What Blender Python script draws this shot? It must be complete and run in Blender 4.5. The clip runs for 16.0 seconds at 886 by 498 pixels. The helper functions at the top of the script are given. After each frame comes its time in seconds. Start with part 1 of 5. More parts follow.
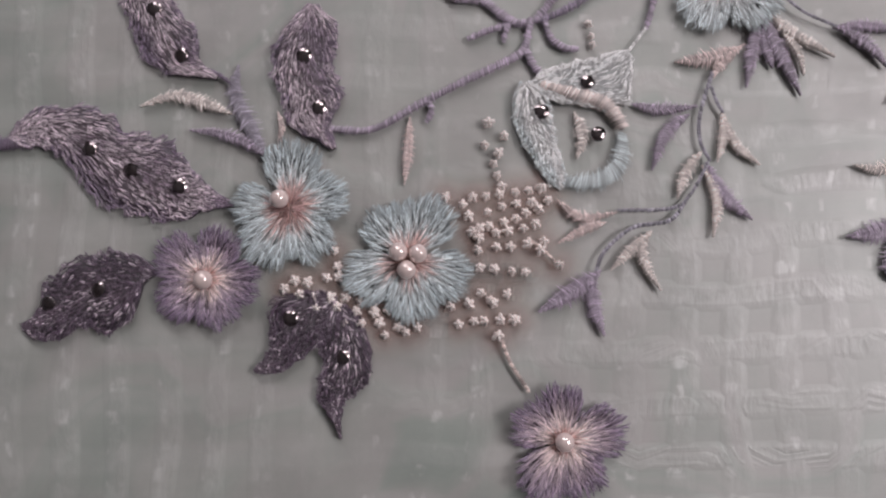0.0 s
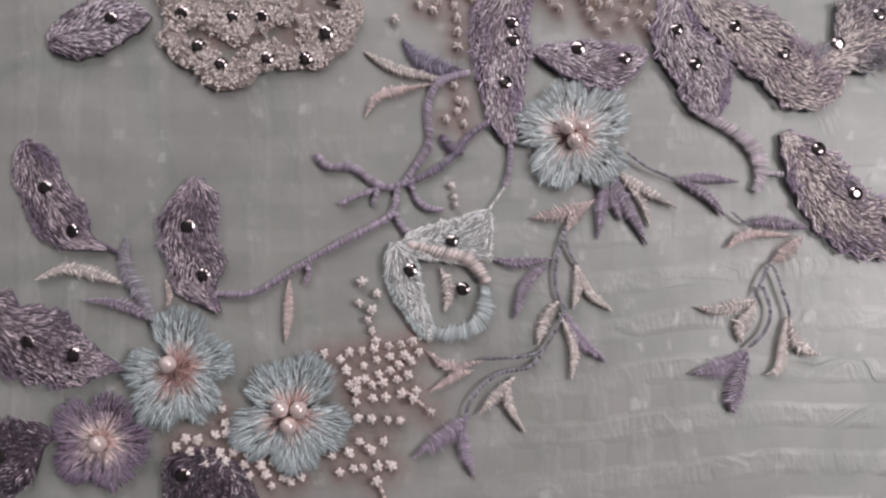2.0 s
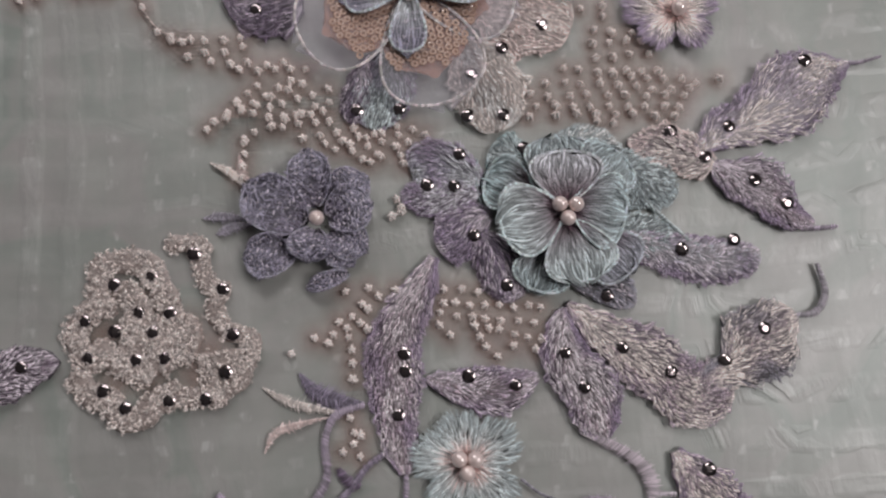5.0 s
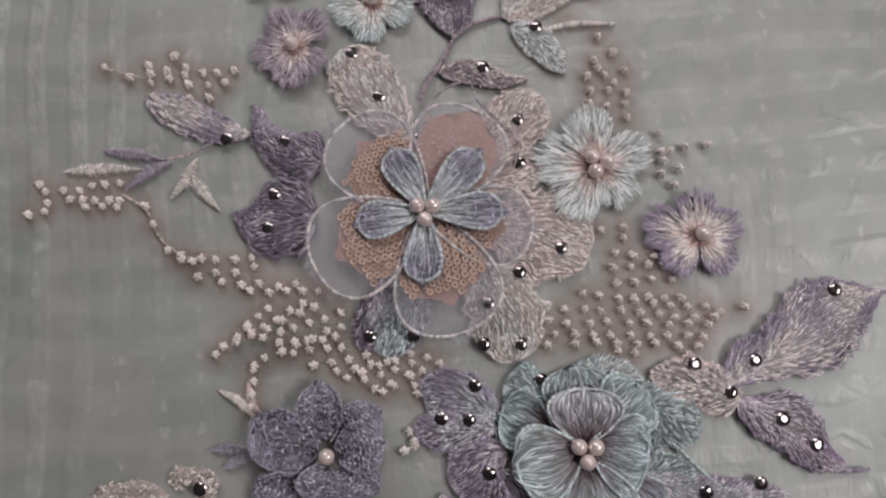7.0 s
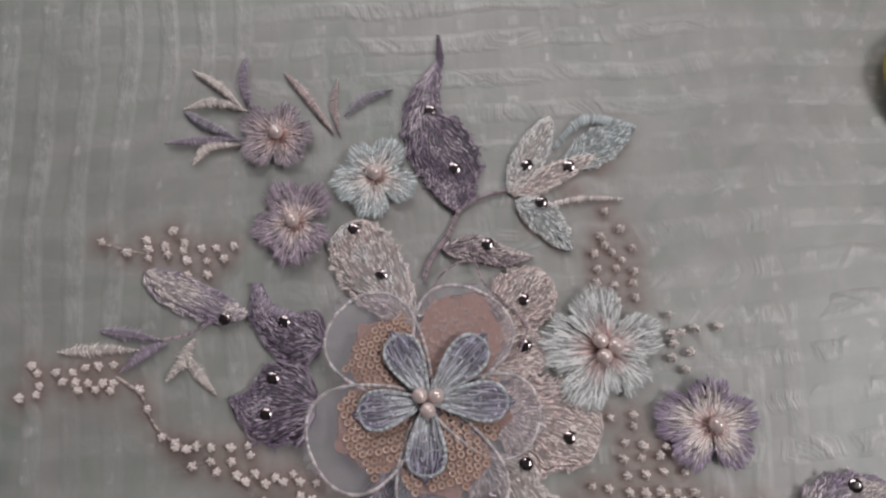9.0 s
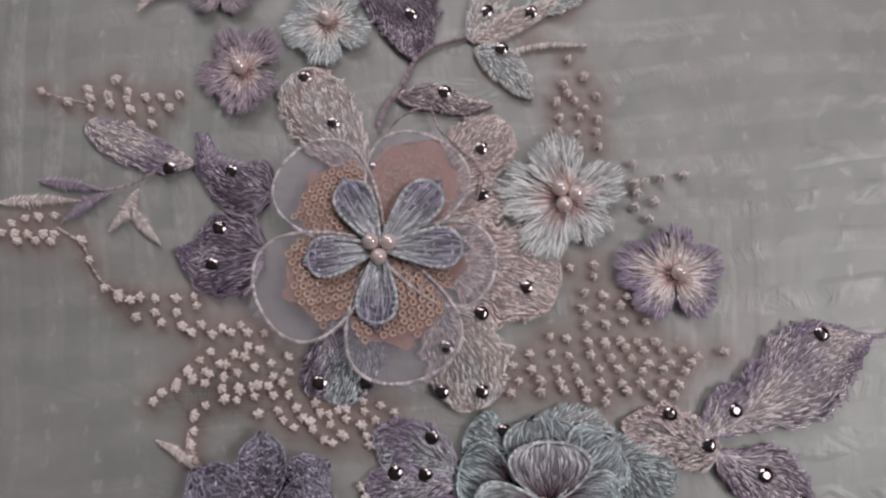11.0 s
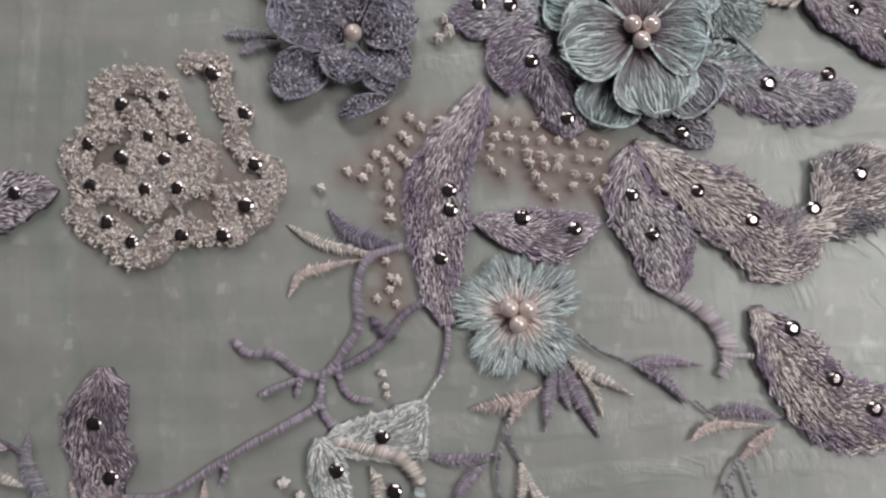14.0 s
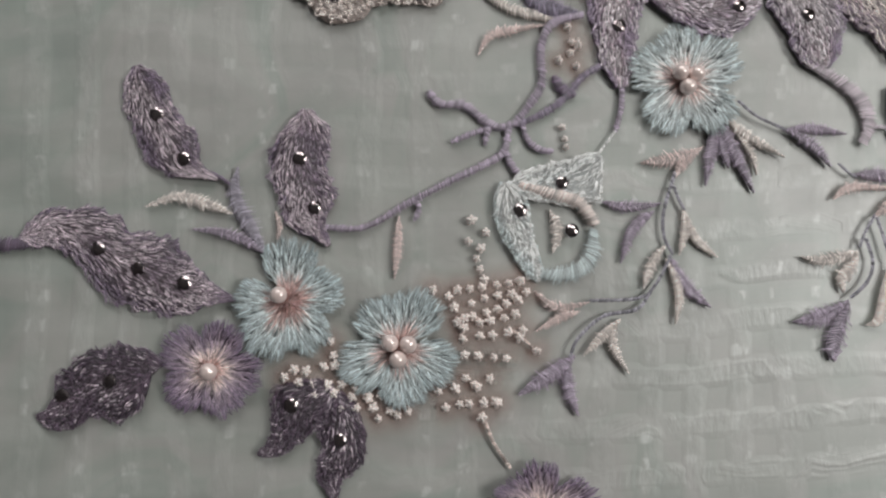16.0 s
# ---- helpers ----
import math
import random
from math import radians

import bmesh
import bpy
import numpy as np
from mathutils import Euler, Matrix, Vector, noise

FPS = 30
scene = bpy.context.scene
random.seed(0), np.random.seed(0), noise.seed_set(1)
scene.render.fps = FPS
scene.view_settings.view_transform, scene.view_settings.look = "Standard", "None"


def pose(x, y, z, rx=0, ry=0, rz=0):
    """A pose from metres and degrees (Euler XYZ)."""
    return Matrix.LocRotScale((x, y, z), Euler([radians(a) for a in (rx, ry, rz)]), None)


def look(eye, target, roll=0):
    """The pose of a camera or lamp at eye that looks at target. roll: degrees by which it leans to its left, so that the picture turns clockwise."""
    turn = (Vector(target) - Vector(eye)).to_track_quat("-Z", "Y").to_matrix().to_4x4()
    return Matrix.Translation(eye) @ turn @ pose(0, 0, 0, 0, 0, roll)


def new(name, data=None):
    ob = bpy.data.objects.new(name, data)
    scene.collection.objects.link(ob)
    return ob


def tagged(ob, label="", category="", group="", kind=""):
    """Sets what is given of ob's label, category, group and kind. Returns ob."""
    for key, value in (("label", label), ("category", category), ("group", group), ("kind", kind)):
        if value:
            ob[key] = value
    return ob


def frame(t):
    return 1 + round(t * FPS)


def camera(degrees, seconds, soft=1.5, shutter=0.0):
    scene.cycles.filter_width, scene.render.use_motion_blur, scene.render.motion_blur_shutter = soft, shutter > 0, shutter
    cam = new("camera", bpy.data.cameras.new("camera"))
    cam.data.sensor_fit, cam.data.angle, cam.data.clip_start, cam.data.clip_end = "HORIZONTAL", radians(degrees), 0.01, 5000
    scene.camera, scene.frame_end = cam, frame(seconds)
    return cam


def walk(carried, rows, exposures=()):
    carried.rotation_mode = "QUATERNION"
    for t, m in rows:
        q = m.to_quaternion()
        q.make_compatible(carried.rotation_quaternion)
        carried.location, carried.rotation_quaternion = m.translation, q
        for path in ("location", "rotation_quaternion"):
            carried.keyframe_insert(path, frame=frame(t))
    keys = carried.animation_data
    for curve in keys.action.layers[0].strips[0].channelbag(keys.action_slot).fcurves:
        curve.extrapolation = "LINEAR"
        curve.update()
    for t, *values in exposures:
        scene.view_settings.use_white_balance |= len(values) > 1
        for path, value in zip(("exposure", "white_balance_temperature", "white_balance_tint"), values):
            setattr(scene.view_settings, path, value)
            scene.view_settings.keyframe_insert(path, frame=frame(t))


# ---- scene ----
cam = camera(64, 16.0, 2.35)
PATH = [
    (0.00, pose(-0.0448, -0.2020, 0.1559, 4.35, -0.09, 3.66)),
    (0.50, pose(-0.0437, -0.1980, 0.1586, 4.90, -0.62, 3.31)),
    (1.00, pose(-0.0380, -0.1890, 0.1636, 5.10, -0.80, 2.76)),
    (1.50, pose(-0.0300, -0.1776, 0.1687, 4.80, -1.22, 2.01)),
    (2.00, pose(-0.0221, -0.1674, 0.1722, 4.80, -1.61, 1.24)),
    (2.50, pose(-0.0109, -0.1552, 0.1753, 4.85, -1.35, 0.17)),
    (3.00, pose(0.0007, -0.1422, 0.1785, 4.75, -0.81, -0.89)),
    (3.50, pose(0.0054, -0.1311, 0.1813, 5.28, -0.60, -1.23)),
    (4.00, pose(0.0069, -0.1187, 0.1833, 5.92, -0.37, -1.19)),
    (4.20, pose(0.0072, -0.1133, 0.1841, 6.12, -0.36, -1.12)),
    (4.62, pose(0.0080, -0.1025, 0.1853, 6.66, -0.17, -1.01)),
    (5.04, pose(0.0087, -0.0912, 0.1860, 7.23, 0.10, -0.84)),
    (5.46, pose(0.0090, -0.0797, 0.1863, 7.77, 0.37, -0.63)),
    (5.88, pose(0.0091, -0.0679, 0.1865, 8.20, 0.61, -0.44)),
    (6.30, pose(0.0089, -0.0561, 0.1868, 8.46, 0.77, -0.28)),
    (6.50, pose(0.0086, -0.0498, 0.1869, 8.43, 0.77, -0.20)),
    (7.00, pose(0.0083, -0.0362, 0.1877, 8.72, 0.93, -0.08)),
    (7.50, pose(0.0081, -0.0242, 0.1888, 9.37, 1.16, -0.04)),
    (8.00, pose(0.0077, -0.0143, 0.1896, 10.67, 1.27, -0.01)),
    (8.20, pose(0.0072, -0.0098, 0.1900, 11.01, 1.23, 0.00)),
    (8.62, pose(0.0073, -0.0021, 0.1901, 11.67, 1.23, 0.03)),
    (9.04, pose(0.0084, 0.0032, 0.1890, 11.77, 1.19, 0.04)),
    (9.46, pose(0.0103, 0.0048, 0.1871, 11.48, 1.13, 0.05)),
    (9.88, pose(0.0127, 0.0019, 0.1844, 10.94, 1.09, 0.06)),
    (10.30, pose(0.0153, -0.0067, 0.1811, 10.31, 1.09, 0.08)),
    (10.50, pose(0.0164, -0.0123, 0.1793, 10.06, 1.04, 0.09)),
    (11.00, pose(0.0196, -0.0263, 0.1755, 9.28, 1.14, 0.12)),
    (11.50, pose(0.0208, -0.0419, 0.1722, 8.94, 0.96, 0.17)),
    (12.00, pose(0.0205, -0.0572, 0.1692, 8.41, 0.75, 0.20)),
    (12.50, pose(0.0190, -0.0735, 0.1663, 8.09, 0.59, 0.23)),
    (13.00, pose(0.0147, -0.0906, 0.1637, 7.02, 0.52, 0.24)),
    (13.50, pose(0.0074, -0.1087, 0.1612, 6.29, 0.33, 0.40)),
    (14.00, pose(-0.0021, -0.1244, 0.1601, 5.47, 0.17, 0.87)),
    (14.50, pose(-0.0135, -0.1360, 0.1613, 4.80, -0.20, 1.56)),
    (15.00, pose(-0.0225, -0.1472, 0.1644, 3.78, -0.22, 2.14)),
    (15.50, pose(-0.0354, -0.1602, 0.1684, 3.05, -1.31, 2.56)),
    (16.00, pose(-0.0505, -0.1780, 0.1709, 3.01, -2.50, 3.05)),
]
walk(cam, PATH, exposures=[
    (0.0, 0.28, 6500, 14.0), (2.5, 0.17, 6500, 12.0), (4.0, 0.02, 6500, 9.0), (6.5, -0.06, 6500, 8.0), (8.2, -0.14, 6500, 8.0), (10.4, -0.26, 6500, 14.0),
    (12.5, -0.12, 6500, 12.0), (13.5, 0.04, 6500, 4.0), (15.0, 0.16, 6500, 4.0), (16.0, 0.3, 6500, 2.0)])

# ---- world and light ----
world = bpy.data.worlds.new("room_air")
scene.world = world
world.use_nodes = True
world.node_tree.nodes["Background"].inputs[0].default_value = (1.0, 0.97, 0.99, 1)
world.node_tree.nodes["Background"].inputs[1].default_value = 0.06


def lamp(name, eye, target, size, watts, colour, label="round ceiling lamp with warm white light"):
    data = bpy.data.lights.new(name, "AREA")
    data.shape, data.size, data.energy, data.color = "DISK", size, watts, colour
    ob = new(name, data)
    ob.matrix_world = look(eye, target)
    return tagged(ob, label, "lamp", kind="structure")


lamp("ceiling_lamp", (0.22, 1.05, 1.50), (0, -0.1, 0), 0.85, 11.0, (1.0, 0.955, 0.965))
lamp("hanging_lamp", (0.82, -0.05, 0.98), (0, -0.1, 0), 0.56, 6.3, (1.0, 0.955, 0.965), "round hanging lamp with warm white light")
# added fill with no known source; lifts the sheen towards the upper left
lamp("fill_light", (-0.60, 1.40, 0.95), (0, -0.05, 0), 0.80, 6.6, (1.0, 0.97, 1.0), "soft fill light added behind the cloth")

# ---- materials ----


def material(name, rough=0.5, metal=0.0):
    m = bpy.data.materials.new(name)
    m.use_nodes = True
    n, l = m.node_tree.nodes, m.node_tree.links
    b = n["Principled BSDF"]
    b.inputs["Roughness"].default_value = rough
    b.inputs["Metallic"].default_value = metal
    return m, n, l, b


def ramp(n, l, source, stops):
    r = n.new("ShaderNodeValToRGB")
    while len(r.color_ramp.elements) < len(stops):
        r.color_ramp.elements.new(0.5)
    for e, (p, c) in zip(r.color_ramp.elements, stops):
        e.position, e.color = p, (*c, 1) if len(c) == 3 else (c[0], c[0], c[0], 1)
    l.new(source, r.inputs[0])
    return r.outputs[0]


def noise_node(n, l, scale, detail=3, coords=None):
    t = n.new("ShaderNodeTexNoise")
    t.inputs["Scale"].default_value, t.inputs["Detail"].default_value = scale, detail
    if coords:
        l.new(coords, t.inputs["Vector"])
    return t.outputs[0]


def math_node(n, l, op, a, b=None):
    m = n.new("ShaderNodeMath")
    m.operation = op
    for i, v in enumerate((a, b)):
        if v is None:
            continue
        if isinstance(v, (int, float)):
            m.inputs[i].default_value = v
        else:
            l.new(v, m.inputs[i])
    return m.outputs[0]


def mixed(n, l, fac, a, b, mode="MIX"):
    m = n.new("ShaderNodeMix")
    m.data_type, m.blend_type = "RGBA", mode
    for i, v in ((0, fac), (6, a), (7, b)):
        if isinstance(v, (int, float)):
            m.inputs[i].default_value = v
        elif isinstance(v, tuple):
            m.inputs[i].default_value = (*v, 1)
        else:
            l.new(v, m.inputs[i])
    return m.outputs[2]


def thread_material():
    """Rayon embroidery thread: dyed colour from the mesh, small differences from strand to strand, silky gloss."""
    m, n, l, b = material("rayon_thread", 0.3)
    dye = n.new("ShaderNodeAttribute")
    dye.attribute_name = "dye"
    geo = n.new("ShaderNodeNewGeometry")
    # strand ramp and fine noise paint glints and dark turns into the dye
    strand = ramp(n, l, geo.outputs["Random Per Island"], ((0, (0.58,)), (0.5, (1.0,)), (1, (1.5,))))
    c = mixed(n, l, 1.0, dye.outputs["Color"], strand, "MULTIPLY")
    twist_glint = noise_node(n, l, 900, 2)
    c = mixed(n, l, 1.0, c, ramp(n, l, twist_glint, ((0.34, (0.66,)), (0.66, (1.4,)))), "MULTIPLY")
    l.new(c, b.inputs["Base Color"])
    b.inputs["Sheen Weight"].default_value = 0.2
    b.inputs["Specular IOR Level"].default_value = 1.0
    bump = n.new("ShaderNodeBump")
    bump.inputs["Strength"].default_value, bump.inputs["Distance"].default_value = 0.5, 0.00012
    l.new(noise_node(n, l, 1900, 2), bump.inputs["Height"])
    l.new(bump.outputs[0], b.inputs["Normal"])
    return m


def cloth_material():
    """Sheer white check: crinkled stripes both ways, soft green cast of the lining in large clouds."""
    m, n, l, b = material("crinkled_check_cloth", 0.55)
    pos = n.new("ShaderNodeTexCoord").outputs["Object"]
    warp = n.new("ShaderNodeVectorMath")
    warp.operation = "ADD"
    wob = n.new("ShaderNodeTexNoise")
    wob.inputs["Scale"].default_value = 14
    l.new(pos, wob.inputs["Vector"])
    off = n.new("ShaderNodeVectorMath")
    off.operation = "SCALE"
    off.inputs[3].default_value = 0.014
    l.new(wob.outputs["Color"], off.inputs[0])
    turned = n.new("ShaderNodeMapping")
    turned.inputs["Rotation"].default_value = (0, 0, -0.06)
    l.new(pos, turned.inputs["Vector"])
    l.new(turned.outputs[0], warp.inputs[0])
    l.new(off.outputs[0], warp.inputs[1])
    sep = n.new("ShaderNodeSeparateXYZ")
    l.new(warp.outputs[0], sep.inputs[0])

    def stripes(axis, pitch):
        w = math_node(n, l, "SINE", math_node(n, l, "MULTIPLY", sep.outputs[axis], 2 * math.pi / pitch))
        return ramp(n, l, math_node(n, l, "ADD", math_node(n, l, "MULTIPLY", w, 0.5), 0.5), ((0.38, (0,)), (0.8, (1,))))

    rows, columns = stripes(1, 0.0120), stripes(0, 0.0113)
    patchy = ramp(n, l, noise_node(n, l, 15, 3), ((0.36, (0.12,)), (0.62, (1,))))
    patchy_too = ramp(n, l, noise_node(n, l, 19, 2, warp.outputs[0]), ((0.36, (0.15,)), (0.6, (1.0,))))
    hem = ramp(n, l, math_node(n, l, "ADD", math_node(n, l, "MULTIPLY", sep.outputs[1], 4.0), 0.6), ((0.15, (0.6,)), (0.75, (1.0,))))
    patchy = math_node(n, l, "MULTIPLY", patchy, hem)
    patchy_too = math_node(n, l, "MULTIPLY", patchy_too, hem)
    across = ramp(n, l, math_node(n, l, "ADD", math_node(n, l, "MULTIPLY", sep.outputs[0], 5.0), 0.5), ((0.1, (0.25,)), (0.7, (1.0,))))
    bands = math_node(n, l, "MULTIPLY", math_node(n, l, "MULTIPLY", rows, patchy), across)
    patchy_too = math_node(n, l, "MULTIPLY", patchy_too, math_node(n, l, "SUBTRACT", 1.15, math_node(n, l, "MULTIPLY", across, 0.75)))
    posts = math_node(n, l, "MULTIPLY", columns, patchy_too)
    check = math_node(n, l, "MAXIMUM", bands, posts)
    stretch = n.new("ShaderNodeMapping")
    stretch.inputs["Rotation"].default_value = (0, 0, 0.6)
    stretch.inputs["Scale"].default_value = (1.5, 0.55, 1.0)
    l.new(warp.outputs[0], stretch.inputs["Vector"])
    crinkle = noise_node(n, l, 560, 3, stretch.outputs[0])
    lumps = noise_node(n, l, 170, 2, warp.outputs[0])
    ridge = ramp(n, l, lumps, ((0.47, (0,)), (0.6, (1,))))
    fleck = math_node(n, l, "MULTIPLY", ridge, check)
    cloud = ramp(n, l, noise_node(n, l, 7, 3), ((0.22, (0.285, 0.33, 0.295)), (0.5, (0.372, 0.377, 0.352)), (0.78, (0.415, 0.387, 0.378))))
    soft = math_node(n, l, "ADD", math_node(n, l, "MULTIPLY", rows, 0.5), math_node(n, l, "MULTIPLY", math_node(n, l, "MULTIPLY", columns, patchy_too), 0.55))
    c = mixed(n, l, math_node(n, l, "MULTIPLY", soft, 0.27), cloud, (0.56, 0.56, 0.54))
    c = mixed(n, l, math_node(n, l, "MULTIPLY", fleck, 0.38), c, (0.62, 0.62, 0.60))
    cross = ramp(n, l, math_node(n, l, "MULTIPLY", stripes(1, 0.0064), columns), ((0.15, (0,)), (0.9, (1,))))
    spots = ramp(n, l, noise_node(n, l, 210, 3, stretch.outputs[0]), ((0.54, (0,)), (0.64, (1,))))
    dash = math_node(n, l, "MULTIPLY", math_node(n, l, "MULTIPLY", cross, spots), ramp(n, l, noise_node(n, l, 22, 2), ((0.38, (0.1,)), (0.6, (1,)))))
    c = mixed(n, l, math_node(n, l, "MULTIPLY", dash, 0.6), c, (0.66, 0.66, 0.64))
    mottle = noise_node(n, l, 75, 4, warp.outputs[0])
    c = mixed(n, l, 0.85, c, ramp(n, l, mottle, ((0.3, (0.86,)), (0.7, (1.12,)))), "MULTIPLY")
    weave = noise_node(n, l, 1500, 2)
    c = mixed(n, l, 0.2, c, ramp(n, l, weave, ((0.3, (0.85,)), (0.7, (1.1,)))), "MULTIPLY")
    l.new(c, b.inputs["Base Color"])
    l.new(ramp(n, l, fleck, ((0, (0.47,)), (0.6, (0.43,)))), b.inputs["Roughness"])
    b.inputs["Specular IOR Level"].default_value = 1.0
    high = math_node(n, l, "ADD", math_node(n, l, "MULTIPLY", lumps, math_node(n, l, "ADD", math_node(n, l, "MULTIPLY", check, 0.5), 0.05)), math_node(n, l, "MULTIPLY", crinkle, math_node(n, l, "MULTIPLY", check, 0.45)))
    bump = n.new("ShaderNodeBump")
    bump.inputs["Strength"].default_value, bump.inputs["Distance"].default_value = 0.5, 0.0009
    l.new(high, bump.inputs["Height"])
    l.new(bump.outputs[0], b.inputs["Normal"])
    b.inputs["IOR"].default_value = 1.62
    return m


def plain(name, colour, rough, metal=0.0, scale=300, spread=0.15, coat=0.0, spec=0.5):
    m, n, l, b = material(name, rough, metal)
    f = noise_node(n, l, scale, 3)
    lo, hi = tuple(v * (1 - spread) for v in colour), tuple(min(1, v * (1 + spread)) for v in colour)
    l.new(ramp(n, l, f, ((0.3, lo), (0.7, hi))), b.inputs["Base Color"])
    b.inputs["Coat Weight"].default_value = coat
    b.inputs["Specular IOR Level"].default_value = spec
    return m


def organza_material(name, colour, body):
    """Sheer organza: most light passes, opaque pale specks imitate the glitter of the fine weave."""
    m, n, l, b = material(name, 0.35)
    b.inputs["Base Color"].default_value = (*colour, 1)
    b.inputs["Sheen Weight"].default_value = 0.4
    clear = n.new("ShaderNodeBsdfTransparent")
    clear.inputs[0].default_value = (0.96, 0.94, 0.97, 1)
    mix = n.new("ShaderNodeMixShader")
    # painted sparkle: noise turns small specks nearly opaque
    glint = ramp(n, l, noise_node(n, l, 1100, 2), ((0.45, (body,)), (0.62, (body * 1.7,)), (0.72, (0.85,))))
    l.new(glint, mix.inputs[0])
    l.new(clear.outputs[0], mix.inputs[1])
    l.new(b.outputs[0], mix.inputs[2])
    l.new(mix.outputs[0], n["Material Output"].inputs[0])
    return m


def tulle_material():
    """Fine dyed net lying under the stitches: dense in the middle, running out at the rim."""
    m, n, l, b = material("dyed_tulle", 0.8)
    b.inputs["Base Color"].default_value = (0.47, 0.315, 0.275, 1)
    clear = n.new("ShaderNodeBsdfTransparent")
    mix = n.new("ShaderNodeMixShader")
    rim = n.new("ShaderNodeAttribute")
    rim.attribute_name = "net_cover"
    f = math_node(n, l, "MULTIPLY", rim.outputs["Fac"], ramp(n, l, noise_node(n, l, 160, 3), ((0.3, (0.24,)), (0.75, (0.62,)))))
    l.new(f, mix.inputs[0])
    l.new(clear.outputs[0], mix.inputs[1])
    l.new(b.outputs[0], mix.inputs[2])
    l.new(mix.outputs[0], n["Material Output"].inputs[0])
    return m


THREAD = thread_material()
CLOTH = cloth_material()
PEARL = plain("pearl", (0.90, 0.73, 0.69), 0.1, 0.1, 120, 0.08, 1.0, 1.0)
STONE = plain("foiled_crystal", (0.40, 0.34, 0.345), 0.1, 1.0, 900, 0.45)
FOIL = plain("silver_foil", (0.55, 0.53, 0.55), 0.12, 1.0, 200, 0.1)
SEQUIN = plain("copper_sequin", (0.60, 0.41, 0.325), 0.3, 0.0, 260, 0.3, 0.35)
ORGANZA = organza_material("organza", (0.74, 0.72, 0.77), 0.17)
PEACH = organza_material("peach_organza", (0.72, 0.38, 0.26), 0.55)
PEARL.node_tree.nodes["Principled BSDF"].inputs["Coat IOR"].default_value = 2.0
TULLE = tulle_material()
OLIVE = plain("olive_velvet", (0.46, 0.36, 0.10), 0.8, 0.0, 60, 0.5)

# thread colours
PURPLE, DEEP, LILAC = (0.35, 0.265, 0.39), (0.075, 0.042, 0.078), (0.80, 0.71, 0.78)
MAUVE, PINK, CREAM = (0.50, 0.385, 0.43), (0.88, 0.715, 0.685), (0.97, 0.87, 0.82)
TEAL, PALE_TEAL, SEA = (0.43, 0.50, 0.52), (0.65, 0.72, 0.73), (0.27, 0.38, 0.39)
WHITE, SLATE, RUST = (0.90, 0.89, 0.88), (0.30, 0.28, 0.37), (0.42, 0.19, 0.16)
BEIGE, GREY = (0.66, 0.54, 0.50), (0.30, 0.28, 0.33)

# ---- tools ----
MM = 0.001
rnd = random.Random(7)


def blend(a, b, t):
    t = max(0.0, min(1.0, t))
    return tuple(x + (y - x) * t for x, y in zip(a, b))


class Weave:
    """Collects strands and sheets, in millimetres, with the dye of every vertex."""

    def __init__(self):
        self.v, self.f, self.c = [], [], []

    def strand(self, pts, r, dye):
        """A strand with a roof-shaped section; dye: one colour or one for each point."""
        n, base = len(pts), len(self.v)
        for i, p in enumerate(pts):
            q, o = pts[min(i + 1, n - 1)], pts[max(i - 1, 0)]
            dx, dy = q[0] - o[0], q[1] - o[1]
            k = math.hypot(dx, dy) or 1e-6
            w = r * (0.45 if i in (0, n - 1) else 1.0)
            sx, sy = -dy / k * w, dx / k * w
            self.v += [(p[0] + sx, p[1] + sy, p[2] - 0.2 * w), (p[0], p[1], p[2] + 0.55 * w), (p[0] - sx, p[1] - sy, p[2] - 0.2 * w)]
            self.c += [dye[i] if isinstance(dye, list) else dye] * 3
            if i:
                a = base + 3 * i
                self.f += [(a - 3, a - 2, a + 1, a), (a - 2, a - 1, a + 2, a + 1)]

    def sheet(self, place, ns, nv, dye):
        """A grid place(s, v), s from 0 to 1 and v from -1 to 1; dye(s, v)."""
        base = len(self.v)
        for i in range(ns + 1):
            for j in range(nv + 1):
                s, v = i / ns, 2 * j / nv - 1
                self.v.append(place(s, v))
                self.c.append(dye(s, v))
        w = nv + 1
        for i in range(ns):
            for j in range(nv):
                a = base + i * w + j
                self.f.append((a, a + 1, a + w + 1, a + w))

    def part(self, name, parent, mat=None, label="", smooth=True):
        me = bpy.data.meshes.new(name)
        me.from_pydata([(x * MM, y * MM, z * MM) for x, y, z in self.v], [], self.f)
        at = me.color_attributes.new("dye", "FLOAT_COLOR", "POINT")
        at.data.foreach_set("color", [k for c in self.c for k in (*c, 1.0)])
        me.polygons.foreach_set("use_smooth", [smooth] * len(me.polygons))
        me.materials.append(mat or THREAD)
        ob = new(name, me)
        ob.parent = parent
        if parent is not None:
            ob.location = -Vector(parent.location)
        return tagged(ob, label)


def thing(name, x, y, label, category, group="", kind=""):
    ob = new(name)
    ob.empty_display_size = 0.002
    ob.location = (x * MM, y * MM, 0)
    return tagged(ob, label, category, group, kind)


def curve_point(pts, s):
    """A smooth line through a few points (Catmull-Rom), and its direction."""
    n = len(pts) - 1
    k = min(int(s * n), n - 1)
    t = s * n - k
    p1, p2 = Vector(pts[k]), Vector(pts[k + 1])
    p0 = Vector(pts[k - 1]) if k else p1 * 2 - p2
    p3 = Vector(pts[k + 2]) if k + 2 <= n else p2 * 2 - p1
    a, b, c = p2 - p0, 2 * p0 - 5 * p1 + 4 * p2 - p3, 3 * p1 - p0 - 3 * p2 + p3
    d = a * 0.5 + b * t + c * (1.5 * t * t)
    return p1 + a * (0.5 * t) + b * (0.5 * t * t) + c * (0.5 * t ** 3), d.normalized()


def line_length(pts):
    return sum(math.dist(a, b) for a, b in zip(pts, pts[1:]))


